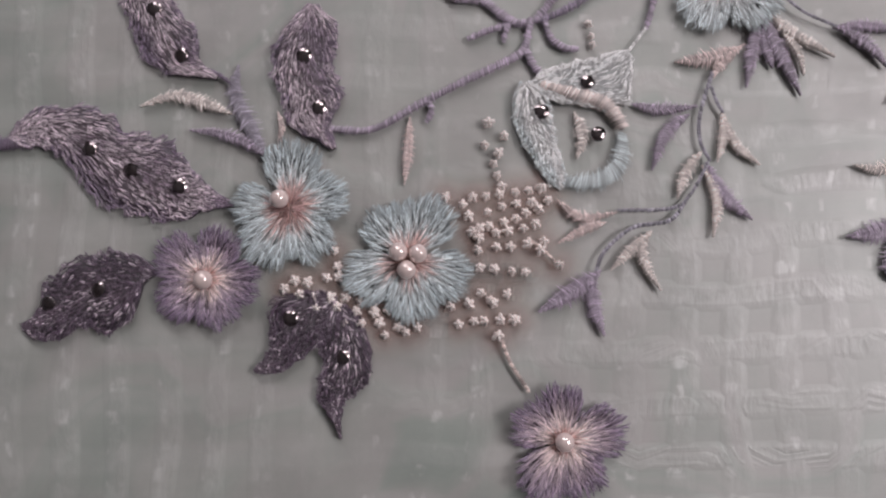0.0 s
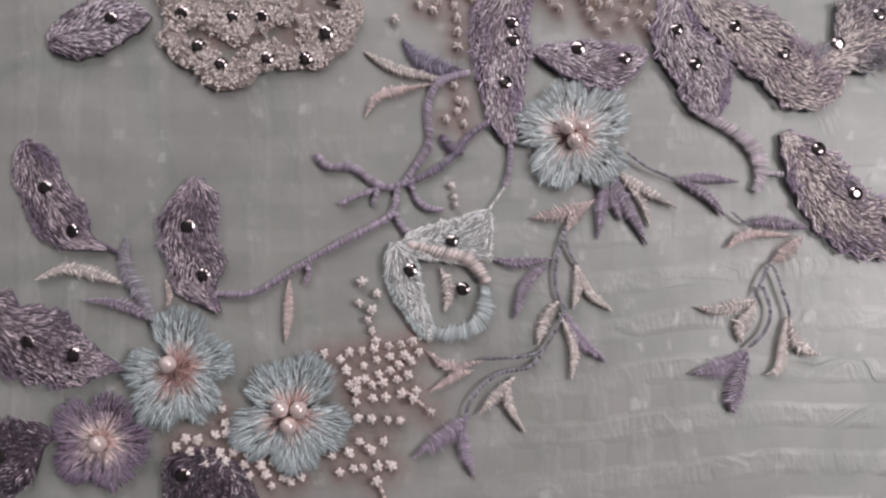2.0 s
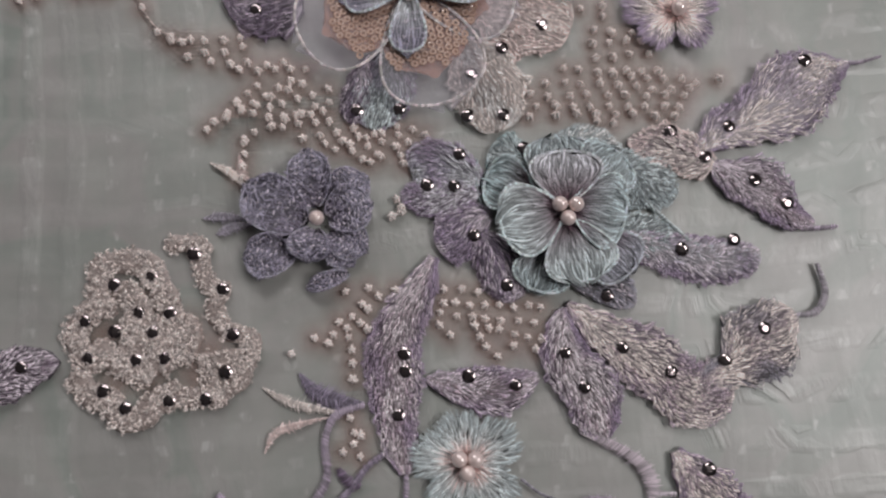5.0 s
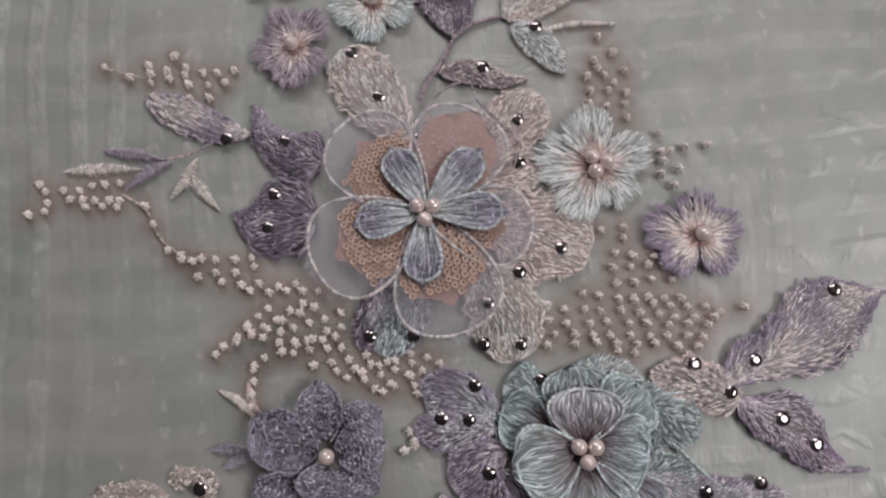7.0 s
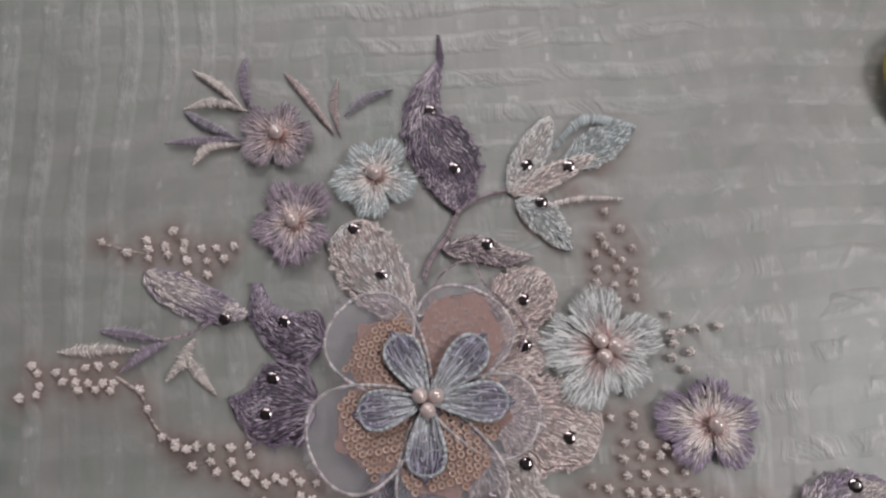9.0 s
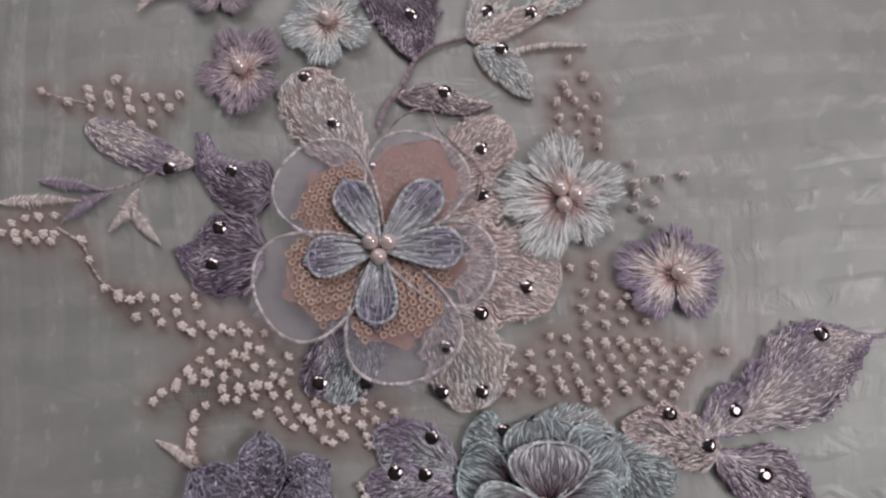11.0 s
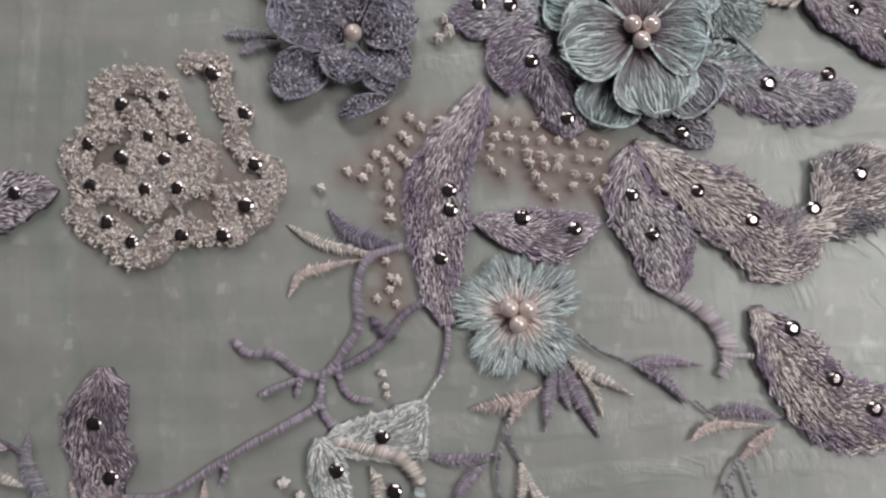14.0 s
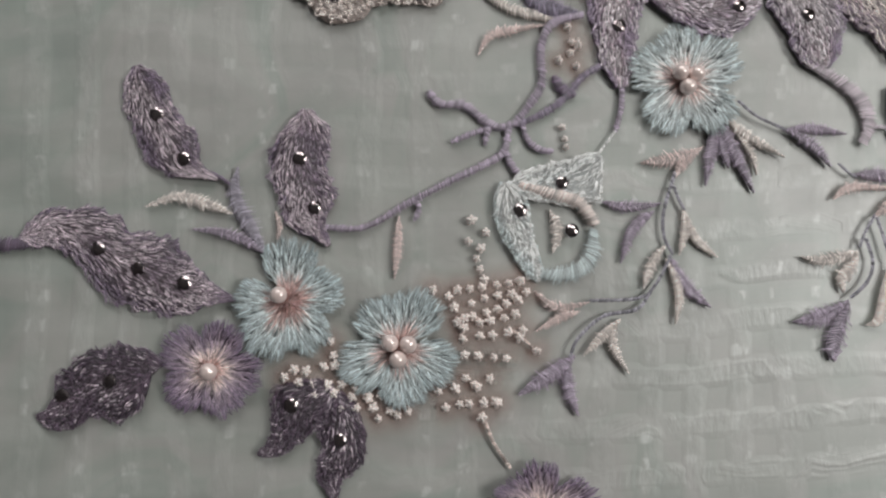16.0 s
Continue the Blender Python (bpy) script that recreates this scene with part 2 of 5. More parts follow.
def bead_mesh(name, r, mat, squash=1.0):
    bm = bmesh.new()
    bmesh.ops.create_uvsphere(bm, u_segments=24, v_segments=14, radius=r * MM)
    for v in bm.verts:
        v.co.z *= squash
    for f in bm.faces:
        f.smooth = True
    me = bpy.data.meshes.new(name)
    bm.to_mesh(me)
    me.materials.append(mat)
    return me


def gem_mesh():
    """A flat-backed cut crystal: table, two rows of facets, girdle."""
    me = bpy.data.meshes.new("crystal")
    v, f, n = [], [], 12
    for k, (r, z) in enumerate(((1.66, 0.0), (1.7, 0.34), (1.5, 0.46), (1.12, 0.63), (0.74, 0.72))):
        for i in range(n):
            a = 2 * math.pi * (i + 0.5 * (k % 2)) / n
            v.append((r * MM * math.cos(a), r * MM * math.sin(a), z * MM))
    for k in range(4):
        for i in range(n):
            a, b, c, d = k * n + i, k * n + (i + 1) % n, (k + 1) * n + i, (k + 1) * n + (i + 1) % n
            f += [(a, b, c), (b, d, c)] if k % 2 == 0 else [(a, b, d), (a, d, c)]
    f.append(tuple(range(4 * n, 5 * n)))
    me.from_pydata(v, [], f)
    me.materials.append(STONE)
    return me


def cup_mesh():
    me = bpy.data.meshes.new("foil_cup")
    v, f, n = [], [], 16
    for r, z in ((1.84, 0.0), (1.82, 0.25), (1.70, 0.4)):
        for i in range(n):
            a = 2 * math.pi * i / n
            v.append((r * MM * math.cos(a), r * MM * math.sin(a), z * MM))
    for k in range(2):
        for i in range(n):
            j = (i + 1) % n
            f.append((k * n + i, k * n + j, (k + 1) * n + j, (k + 1) * n + i))
    me.from_pydata(v, [], f)
    me.materials.append(FOIL)
    return me


PEARL_MESH, GEM_MESH, CUP_MESH = bead_mesh("pearl", 2.05, PEARL), gem_mesh(), cup_mesh()


def pearl(parent, x, y, z):
    ob = new("pearl", PEARL_MESH)
    ob.parent = parent
    ob.location = Vector((x * MM, y * MM, z * MM)) - Vector(parent.location)
    ob.rotation_euler = (rnd.random(), rnd.random(), rnd.random() * 6)
    tagged(ob, "glossy pale pink pearl bead")


def stones(parent, places, z=1.0):
    for x, y in places:
        ob = new("rhinestone", GEM_MESH)
        ob.parent = parent
        ob.location = Vector((x * MM, y * MM, z * MM)) - Vector(parent.location)
        ob.rotation_euler = (rnd.uniform(-0.11, 0.11), rnd.uniform(-0.11, 0.11), rnd.random() * 6)
        k = rnd.uniform(0.97, 1.06)
        ob.scale = (k, k, 1)
        tagged(ob, "dark faceted crystal in a silver foil cup")
        cup = new("foil_cup", CUP_MESH)
        cup.parent = ob


def leaf_shape(s, fat, blunt):
    return max(0.0, math.sin(math.pi * min(1.0, max(0.0, s)) ** fat)) ** blunt


def profile(widths, s):
    """Half width at s, smooth through evenly spaced widths, narrow at both ends."""
    w = [0.35 * widths[0], *widths, 0.35 * widths[-1]]
    k = min(1.0, max(0.0, s)) * (len(w) - 1)
    i = min(int(k), len(w) - 2)
    t = k - i
    return w[i] + (w[i + 1] - w[i]) * t * t * (3 - 2 * t)


def leaf_parts(parent, line, left, right, dyes, high=0.9, lobes=0, depth=0.15, phase=0.0, fat=1.0, blunt=0.7, slant=0.5, long=4.2, name="", base=0.15, glint=0.54):
    """A padded leaf along a line, filled with long and short stitches. dyes: middle, edge, light strands."""
    size = line_length(line)
    long = min(long, 3.3)
    mid, edge, light = dyes

    def half(s, side):
        w = left if side > 0 else right
        if isinstance(w, list):
            return 1.06 * profile(w, s) * (1 + 0.018 * math.sin(1.9 * size * s + side) * min(1, 6 * s, 6 - 6 * s))
        w *= leaf_shape(s, fat, blunt)
        if lobes:
            w *= 1 + depth * math.cos(2 * math.pi * lobes * s + phase + (0.9 if side > 0 else 0))
        return w

    def wobble(s, side):
        return 0.06 * math.sin(1.1 * size * s + size) + 0.05 * math.sin(2.3 * size * s + side)

    def place(s, v, up=0.0, grow=1.0):
        p, d = curve_point(line, min(1, max(0, s)))
        w = half(s, v) * v * grow * (1 + wobble(s, 1 if v > 0 else -1) * min(1.2, v ** 6))
        return (p.x - d.y * w, p.y + d.x * w, base + up + high * math.sqrt(max(0, 1 - 0.9 * v * v)) * min(1, 8 * s + 0.2, 8 * (1 - s) + 0.2))

    def dye(s, v):
        return blend(mid, edge, abs(v) ** 1.6)

    seed = rnd.random() * 90

    def zone(s, v):
        return noise.noise((s * size * 0.11 + seed, v * 1.2, seed * 0.7))

    # padding dyed darker than the thread: painted shade for the gaps between stitches
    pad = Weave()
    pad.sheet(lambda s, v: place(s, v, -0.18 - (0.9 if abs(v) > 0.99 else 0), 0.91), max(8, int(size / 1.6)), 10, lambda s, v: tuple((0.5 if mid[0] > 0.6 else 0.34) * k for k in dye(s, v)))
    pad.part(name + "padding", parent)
    w = Weave()
    area = size * (sum(left + right) / len(left) if isinstance(left, list) else (left + right) * 0.68)
    for i in range(int(2.8 * area / (0.20 * long)) + 8):
        s, v = rnd.random(), rnd.uniform(-1, 1)
        wid = half(s, v)
        if wid < 0.25:
            continue
        ln = 0.5 * long * rnd.uniform(0.55, 1.3)
        a = slant * (0.35 + 0.65 * abs(v)) * (1 if v > 0 else -1) + 0.2 * zone(s + 3, v) + rnd.uniform(-0.06, 0.06)
        ds, dv = ln * math.cos(a) / size, ln * math.sin(a) / wid
        pick = rnd.random()
        zn = zone(s, v)
        c = blend(light, mid, 0.25 * rnd.random()) if pick < glint * (1 - 1.6 * zn) * (1.25 - 0.5 * abs(v)) else dye(s, min(1, abs(v) * rnd.uniform(0.7, 1.5)))
        c = blend(c, edge, 1.4 * zn)
        pts, n = [], 3
        lift, rnd_shade = rnd.uniform(-0.05, 0.32), rnd.uniform(0.52, 1.42)
        for k in range(n + 1):
            t = k / n
            ss, vv = s + ds * (t - 0.5), v + dv * (t - 0.5)
            if abs(vv) > 0.97 or ss > 1.0 or ss < 0:
                continue
            pts.append(place(ss, vv, lift - 0.1 + 0.38 * math.sin(math.pi * t)))
        if len(pts) > 1:
            w.strand(pts, rnd.uniform(0.085, 0.13), tuple(k * rnd_shade for k in c))
    # short edge stitches that close the rim
    for side in (-1, 1):
        for i in range(int(size / 0.5)):
            s = (i + rnd.random()) / (size / 0.5)
            if half(s, side) < 0.4:
                continue
            q = rnd.uniform(0.9, 1.5) / max(0.9, half(s, side))
            ds, over = 0.35 / size, rnd.uniform(0.96, 1.01)
            pts = [place(s - ds * (1 - t) * 1.3, side * (over - q * (1 - t)), 0.05 + 0.15 * math.sin(math.pi * t)) for t in (0, 0.5, 1)]
            w.strand(pts, 0.19, blend(edge, light, 0.5 * rnd.random() ** 2))
    w.part(name + "stitching", parent)


def embroidered_leaf(line, left, right, dyes, gems=(), label="", tail=(), tail_width=1.3, tail_dye=None, **more):
    ob = thing("embroidered_leaf", *line[0], label or "mauve embroidered leaf with crystals on sheer cloth", "leaf", "leaves of the embroidery")
    leaf_parts(ob, line, left, right, dyes, **more)
    if tail:
        satin(ob, "tail", tail, tail_width, tail_dye or dyes[1], taper=0.5)
    stones(ob, gems, more["high"] + 0.22 if "high" in more else 1.05)
    return ob


def satin(parent, name, line, width, dye, taper=1.0, high=0.6, lean=0.25, dark=None, label=""):
    """A narrow bar of satin stitches laid across a line. taper 1: pointed leaf, 0: even cord."""
    size = line_length(line)
    w, pad = Weave(), Weave()
    width *= 0.9 if taper > 0.9 else 0.84
    if dye in (PURPLE, SLATE):
        dye = blend(dye, LILAC, 0.34)
    # dark: the dye dimmed to paint shade between the satin stitches
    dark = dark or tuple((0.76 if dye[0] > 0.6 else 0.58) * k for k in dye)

    def half(s):
        body = math.sin(math.pi * (0.03 + 0.94 * min(1.0, max(0.0, s)))) ** (1.05 if taper > 0.9 else 0.75)
        return (0.98 if taper > 0.9 else 0.84) * width * (1 - taper + taper * body)

    def place(s, v, up=0.0):
        p, d = curve_point(line, min(1, max(0, s)))
        q = half(s) * v
        return (p.x - d.y * q, p.y + d.x * q, 0.12 + up + high * min(1, half(s)) * math.sqrt(max(0.0, 1 - v * v * 0.95)))

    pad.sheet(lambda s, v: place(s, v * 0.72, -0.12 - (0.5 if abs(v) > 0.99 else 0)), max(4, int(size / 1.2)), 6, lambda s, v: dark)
    if taper > 0.9:
        # a leaf: two rows of short stitches that slant away from the middle
        n = max(6, int(size / 0.44))
        for side in (-1, 1):
            for i in range(n):
                s = (i + 0.5 + rnd.uniform(-0.3, 0.3)) / n
                ds = rnd.uniform(0.15, 0.6) * max(0.6, half(s)) / size
                grow = rnd.uniform(0.65, 1.4)
                c = blend(dye, dark, 0.5 * rnd.random() ** 2)
                pts = [place(s + ds * (v - 0.4), side * grow * v, 0.06 + 0.2 * math.sin(math.pi * v)) for v in (-0.12, 0.3, 0.65, 1)]
                w.strand(pts, rnd.uniform(0.10, 0.16), c)
        n = 0
    else:
        n = max(5, int(size / 0.32))
    for i in range(n):
        s = (i + 0.5 + rnd.uniform(-0.2, 0.2)) / n
        ds = lean * half(s) / size
        c = blend(dye, dark, 0.8 * rnd.random() ** 2)
        grow = rnd.uniform(0.65, 1.35)
        wave = rnd.uniform(0, 0.2)
        pts = [place(s + ds * v, v * grow, 0.1 + wave) for v in (-1, -0.5, 0, 0.5, 1)]
        w.strand(pts, rnd.uniform(0.12, 0.18), c)
    w.v, w.c, w.f = w.v + pad.v, w.c + pad.c, w.f + [tuple(k + len(w.v) for k in f) for f in pad.f]
    return w.part(name, parent, None, label)


def cord(parent, name, line, r=0.35, dye=MAUVE, z=0.35, label="", knots=True):
    """A thin twisted running thread."""
    w = Weave()
    r *= 0.82
    size = line_length(line)
    n = max(3, int(size / 0.9))
    for i in range(n):
        pts = []
        for k in range(4):
            s = (i + k / 3 * 1.25) / n
            if s > 1:
                break
            p, d = curve_point(line, s)
            q = (k / 3 - 0.5) * r * 1.2
            pts.append((p.x - d.y * q, p.y + d.x * q, z + 0.25 * math.sin(math.pi * k / 3)))
        if len(pts) > 1:
            w.strand(pts, r * rnd.uniform(0.9, 1.1), blend(dye, tuple(0.5 * k for k in dye), rnd.random() ** 2))
    return w.part(name, parent, None, label)


def radial_flower(x, y, radius, petals, turn, dyes, pearls, label, lift=2.0, dip=0.3, flat=1.0, ragged=0.06, wide=0.84):
    """A stitched flower: petals of strands that run out from the heart. dyes: heart, inner, middle, outer."""
    ob = thing("embroidered_flower", x, y, label, "flower", "stitched flowers")
    heart, inner, middle, outer = dyes
    each = [rnd.uniform(0.88, 1.14) for _ in range(petals)]
    sway = [rnd.uniform(-0.17, 0.17) for _ in range(petals)]
    rise = [rnd.uniform(0.35, 1.4) for _ in range(petals)]

    def reach(k, u):
        """u from -1 to 1 across petal k."""
        a = 1 - abs(u) ** 2.6
        return radius * each[k] * (wide + (1 - wide) * 0.9 * a + 0.03 * math.sin(9 * u + k)) * (0.72 + 0.28 * a ** 0.5 if a > 0 else 0.72)

    def point(k, u, t, up=0.0):
        a = turn + 2 * math.pi * (k + sway[k] + 0.5 * u * 1.06) / petals
        r = t * reach(k, u)
        z = 0.35 + dip * (1 - t) ** 2 + lift * rise[k] * t ** 1.6 * (1 - 0.55 * abs(u) ** 2) - 0.5 * lift * rise[k] * max(0, t - 0.75) ** 1.0
        return (x + r * math.cos(a), y + flat * r * math.sin(a), z + up)

    def dye(t):
        if t < 0.3:
            return blend(heart, inner, t / 0.3)
        if t < 0.5:
            return blend(inner, middle, (t - 0.3) / 0.2)
        return blend(middle, outer, (t - 0.5) / 0.35)

    for k in range(petals):
        w = Weave()
        # under-sheet at 0.3 of the dye paints shade into the stitch gaps
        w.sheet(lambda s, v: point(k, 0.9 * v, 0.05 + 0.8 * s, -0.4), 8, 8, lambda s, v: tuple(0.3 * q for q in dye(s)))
        n = int(2 * math.pi * radius / petals / 0.5)
        for i in range(int(n * 9.5)):
            u = rnd.uniform(-1, 1)
            if rnd.random() < 0.34:
                t1 = 1 + rnd.uniform(-ragged, ragged)
            else:
                t1 = rnd.uniform(0.3, 0.98)
            t0 = max(0.08, t1 - rnd.uniform(0.2, 0.36))
            lift_i = rnd.uniform(0.0, 0.25)
            bend = rnd.uniform(-0.14, 0.14)
            shade = rnd.uniform(0.62, 1.28)
            ts = [t0 + (t1 - t0) * j / 4 for j in range(5)]
            jit = rnd.uniform(-0.14, 0.1)
            w.strand([point(k, u + bend * j / 4, t, lift_i - 0.05 + 0.32 * math.sin(math.pi * j / 4)) for j, t in enumerate(ts)],
                     rnd.uniform(0.10, 0.155), [tuple(q * shade for q in dye(t + jit)) for t in ts])
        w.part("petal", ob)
    w = Weave()
    for i in range(70):
        a, r = rnd.random() * 6.28, radius * 0.2 * rnd.random() ** 0.5
        b, ln = a + rnd.uniform(-0.5, 0.5), radius * 0.09
        px, py, up = x + r * math.cos(a), y + r * math.sin(a), 0.75 + 0.5 * (1 - r / (radius * 0.2)) + dip
        w.strand([(px - ln * math.cos(b), py - ln * math.sin(b), up), (px, py, up + 0.22), (px + ln * math.cos(b), py + ln * math.sin(b), up - 0.05)], 0.15, tuple(q * rnd.uniform(0.95, 1.05) for q in blend(heart, inner, 0.55 * rnd.random())))
    w.part("heart", ob)
    for dx, dy, z in pearls:
        pearl(ob, x + dx, y + dy, z)
    return ob


def three_pearls(r=2.35, z=3.4, turn=0.5):
    return [(r * math.cos(turn + 2.094 * k), r * math.sin(turn + 2.094 * k), z) for k in range(3)]


def knot_mesh(seed):
    """One thread knot: a lumpy bloom of five or six loops."""
    q = random.Random(seed)
    w, n = Weave(), 30
    arms, turn = q.choice((5, 5, 6)), q.random() * 6
    size = [q.uniform(0.45, 1.3) for _ in range(arms)]
    for r, z in ((0.1, 1.3), (0.35, 1.28), (0.62, 1.1), (0.86, 0.7), (1.0, 0.05)):
        for i in range(n):
            a = 2 * math.pi * i / n
            k = int(i * arms / n) % arms
            arm = math.sin(math.pi * ((i * arms / n) % 1)) ** 0.8
            g = 1.05 * r * (0.66 + 0.5 * arm * size[k]) if r > 0.3 else r
            w.v.append((g * math.cos(a + turn), g * math.sin(a + turn), 1.1 * z * (0.62 + 0.5 * arm * size[k]) + q.uniform(-0.06, 0.06)))
            w.c.append(blend((1.0, 0.93, 0.89), PINK, 0.5 * q.random()))
    for k in range(4):
        for i in range(n):
            j = (i + 1) % n
            w.f.append((k * n + i, (k + 1) * n + i, (k + 1) * n + j, k * n + j))
    w.f.append(tuple(range(n)))
    ob = w.part("knot", None)
    me = ob.data
    bpy.data.objects.remove(ob)
    return me


KNOTS = [knot_mesh(k) for k in range(5)]


def knots(rows, label="cluster of cream pink thread knots on sheer cloth", size=1.0, net=True):
    """Rows of knots: start, end, how many."""
    (x, y), _, _ = rows[0]
    ob = thing("knot_cluster", x, y, label, "embroidery knots", "knot clusters")
    places = []
    for a, b, n in rows:
        for i in range(n):
            t = i / max(1, n - 1)
            px, py = a[0] + (b[0] - a[0]) * t + rnd.uniform(-0.45, 0.45), a[1] + (b[1] - a[1]) * t + rnd.uniform(-0.45, 0.45)
            k = new("knot", rnd.choice(KNOTS))
            k.parent = ob
            k.location = Vector((px * MM, py * MM, 0)) - Vector(ob.location)
            k.rotation_euler = (rnd.uniform(-0.2, 0.2), rnd.uniform(-0.2, 0.2), rnd.random() * 6.28)
            g = size * rnd.uniform(0.96, 1.24)
            k.scale = (g, g, g)
            places.append((px, py))
    if net and len(places) > 6:
        tulle(ob, places)
    return ob


def tulle(parent, places, reach=6.5, step=1.1):
    """The dyed net under a group of stitches, as wide as the group."""
    x0, x1 = min(p[0] for p in places) - reach, max(p[0] for p in places) + reach
    y0, y1 = min(p[1] for p in places) - reach, max(p[1] for p in places) + reach
    nx, ny = int((x1 - x0) / step) + 1, int((y1 - y0) / step) + 1
    v, d, f = [], [], []
    for j in range(ny + 1):
        for i in range(nx + 1):
            x, y = x0 + i * step, y0 + j * step
            near = min((x - p[0]) ** 2 + (y - p[1]) ** 2 for p in places) ** 0.5
            v.append((x * MM, y * MM, 0.00012))
            d.append(min(1.0, max(0.0, 1.2 * (1 - near / reach))) ** 1.5)
    for j in range(ny):
        for i in range(nx):
            a = j * (nx + 1) + i
            if max(d[a], d[a + 1], d[a + nx + 1], d[a + nx + 2]) > 0:
                f.append((a, a + 1, a + nx + 2, a + nx + 1))
    me = bpy.data.meshes.new("tulle")
    me.from_pydata(v, [], f)
    me.attributes.new("net_cover", "FLOAT", "POINT").data.foreach_set("value", d)
    me.materials.append(TULLE)
    ob = new("tulle", me)
    ob.parent = parent
    ob.location = -Vector(parent.location)
    tagged(ob, "fine brownish pink net")


def petal(parent, name, root, tip, width, z0, z1, dyes, cup=1.2, rim=None, ribs=0, curl=0.0, fat=0.8, mat=None, threads=True, blunt=0.55, rim_r=0.40, swell=0.6, label="", dense=1.0, notch=0.0, wave=0.0, scallop=0.0, pebble=False):
    """A free petal from root to tip: a curved sheet, strands that fan out along it and a cord round its rim. dyes: root, tip."""
    ax, ay = tip[0] - root[0], tip[1] - root[1]
    size = math.hypot(ax, ay)
    ux, uy = ax / size, ay / size

    def place(s, v, up=0.0):
        s = min(1.0, max(0.0, s))
        q = width * leaf_shape(0.03 + 0.963 * s, fat, blunt) * v
        back = 0.10 * size * abs(v) ** 2 * s ** 4
        z = z0 + (z1 - z0) * s ** 0.8 + cup * v * v * (1 - 0.6 * s) + swell * math.sin(math.pi * s) + wave * math.sin(7 * v + size) * s * s - curl * max(0, s - 0.7) ** 2 * 10
        r = s * size * (1 - notch * math.exp(-(v / 0.22) ** 2) * s ** 8) * (1 + scallop * s ** 5 * math.cos(11.5 * v)) - back
        return (root[0] + ux * r - uy * q, root[1] + uy * r + ux * q, max(0.3, z + up))

    def dye(s, v=0):
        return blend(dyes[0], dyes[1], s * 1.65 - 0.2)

    w = Weave()
    # sheet dyed dark, so that what shows between strands looks shaded
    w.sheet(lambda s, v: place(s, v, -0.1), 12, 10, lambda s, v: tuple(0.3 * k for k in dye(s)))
    if mat:
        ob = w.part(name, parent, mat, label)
        w = Weave()
    if threads:
        n = int(2 * width / 0.32 * dense)
        for i in range(int(n * (9 if pebble else 4.4))):
            v = rnd.uniform(-0.97, 0.97)
            lo = rnd.uniform(0.02, 0.93 if pebble else 0.8)
            hi = min(0.985, lo + (rnd.uniform(0.05, 0.11) if pebble else rnd.uniform(0.14, 0.3)))
            ts = [lo + (hi - lo) * k / 4 for k in range(5)]
            v2 = v + (rnd.uniform(-0.3, 0.3) if pebble else rnd.uniform(-0.08, 0.08))
            g = rnd.uniform(0.55, 1.5) if pebble else rnd.uniform(0.55, 1.38)
            up = rnd.uniform(0.0, 0.16)
            w.strand([place(t, v + (v2 - v) * k / 4, up - 0.06 + 0.28 * math.sin(math.pi * k / 4)) for k, t in enumerate(ts)], rnd.uniform(0.13, 0.19), [tuple(k * g for k in dye(t)) for t in ts])
    for i in range(ribs):
        s0 = (i + 0.7) / (ribs + 0.4)
        for k in range(9):
            if rnd.random() < 0.7:
                v0 = -0.95 + 1.9 * k / 9 + rnd.uniform(-0.06, 0.06)
                w.strand([place(s0 + rnd.uniform(-0.03, 0.03) - 0.05 * abs(v), v, 0.12 + 0.3 * math.sin(math.pi * j / 2)) for j, v in enumerate((v0, v0 + 0.1, v0 + 0.2))], 0.26, blend(dyes[1], LILAC, 0.7 * rnd.random()))
    if not mat:
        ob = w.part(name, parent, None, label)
    elif w.v:
        w.part("stitching", ob if ob.parent is parent and parent.parent is None else parent).location = (0, 0, 0)
    if rim:
        e = Weave()
        edge = [(k / 24, -1) for k in range(25)] + [(1 - k / 24, 1) for k in range(25)]
        loop = [place(s, v, 0.1) for s, v in edge]
        for k in range(0, len(loop) - 1):
            a, b = loop[k], loop[k + 1]
            m = max(1, int(math.dist(a, b) / 0.8))
            for j in range(m):
                p, q = [tuple(a[c] + (b[c] - a[c]) * tt for c in range(3)) for tt in (j / m, (j + 1.7) / m)]
                e.strand([p, tuple((p[c] + q[c]) / 2 + (0.12 if c == 2 else 0) for c in range(3)), q], rim_r, tuple(c * rnd.uniform(0.95, 1.03) for c in rim))
        e.part("cord", ob).location = (0, 0, 0)
    return ob, place


def sprig(x, y, label):
    return thing("sprig", x, y, label, "sprig", "sprigs of the embroidery")


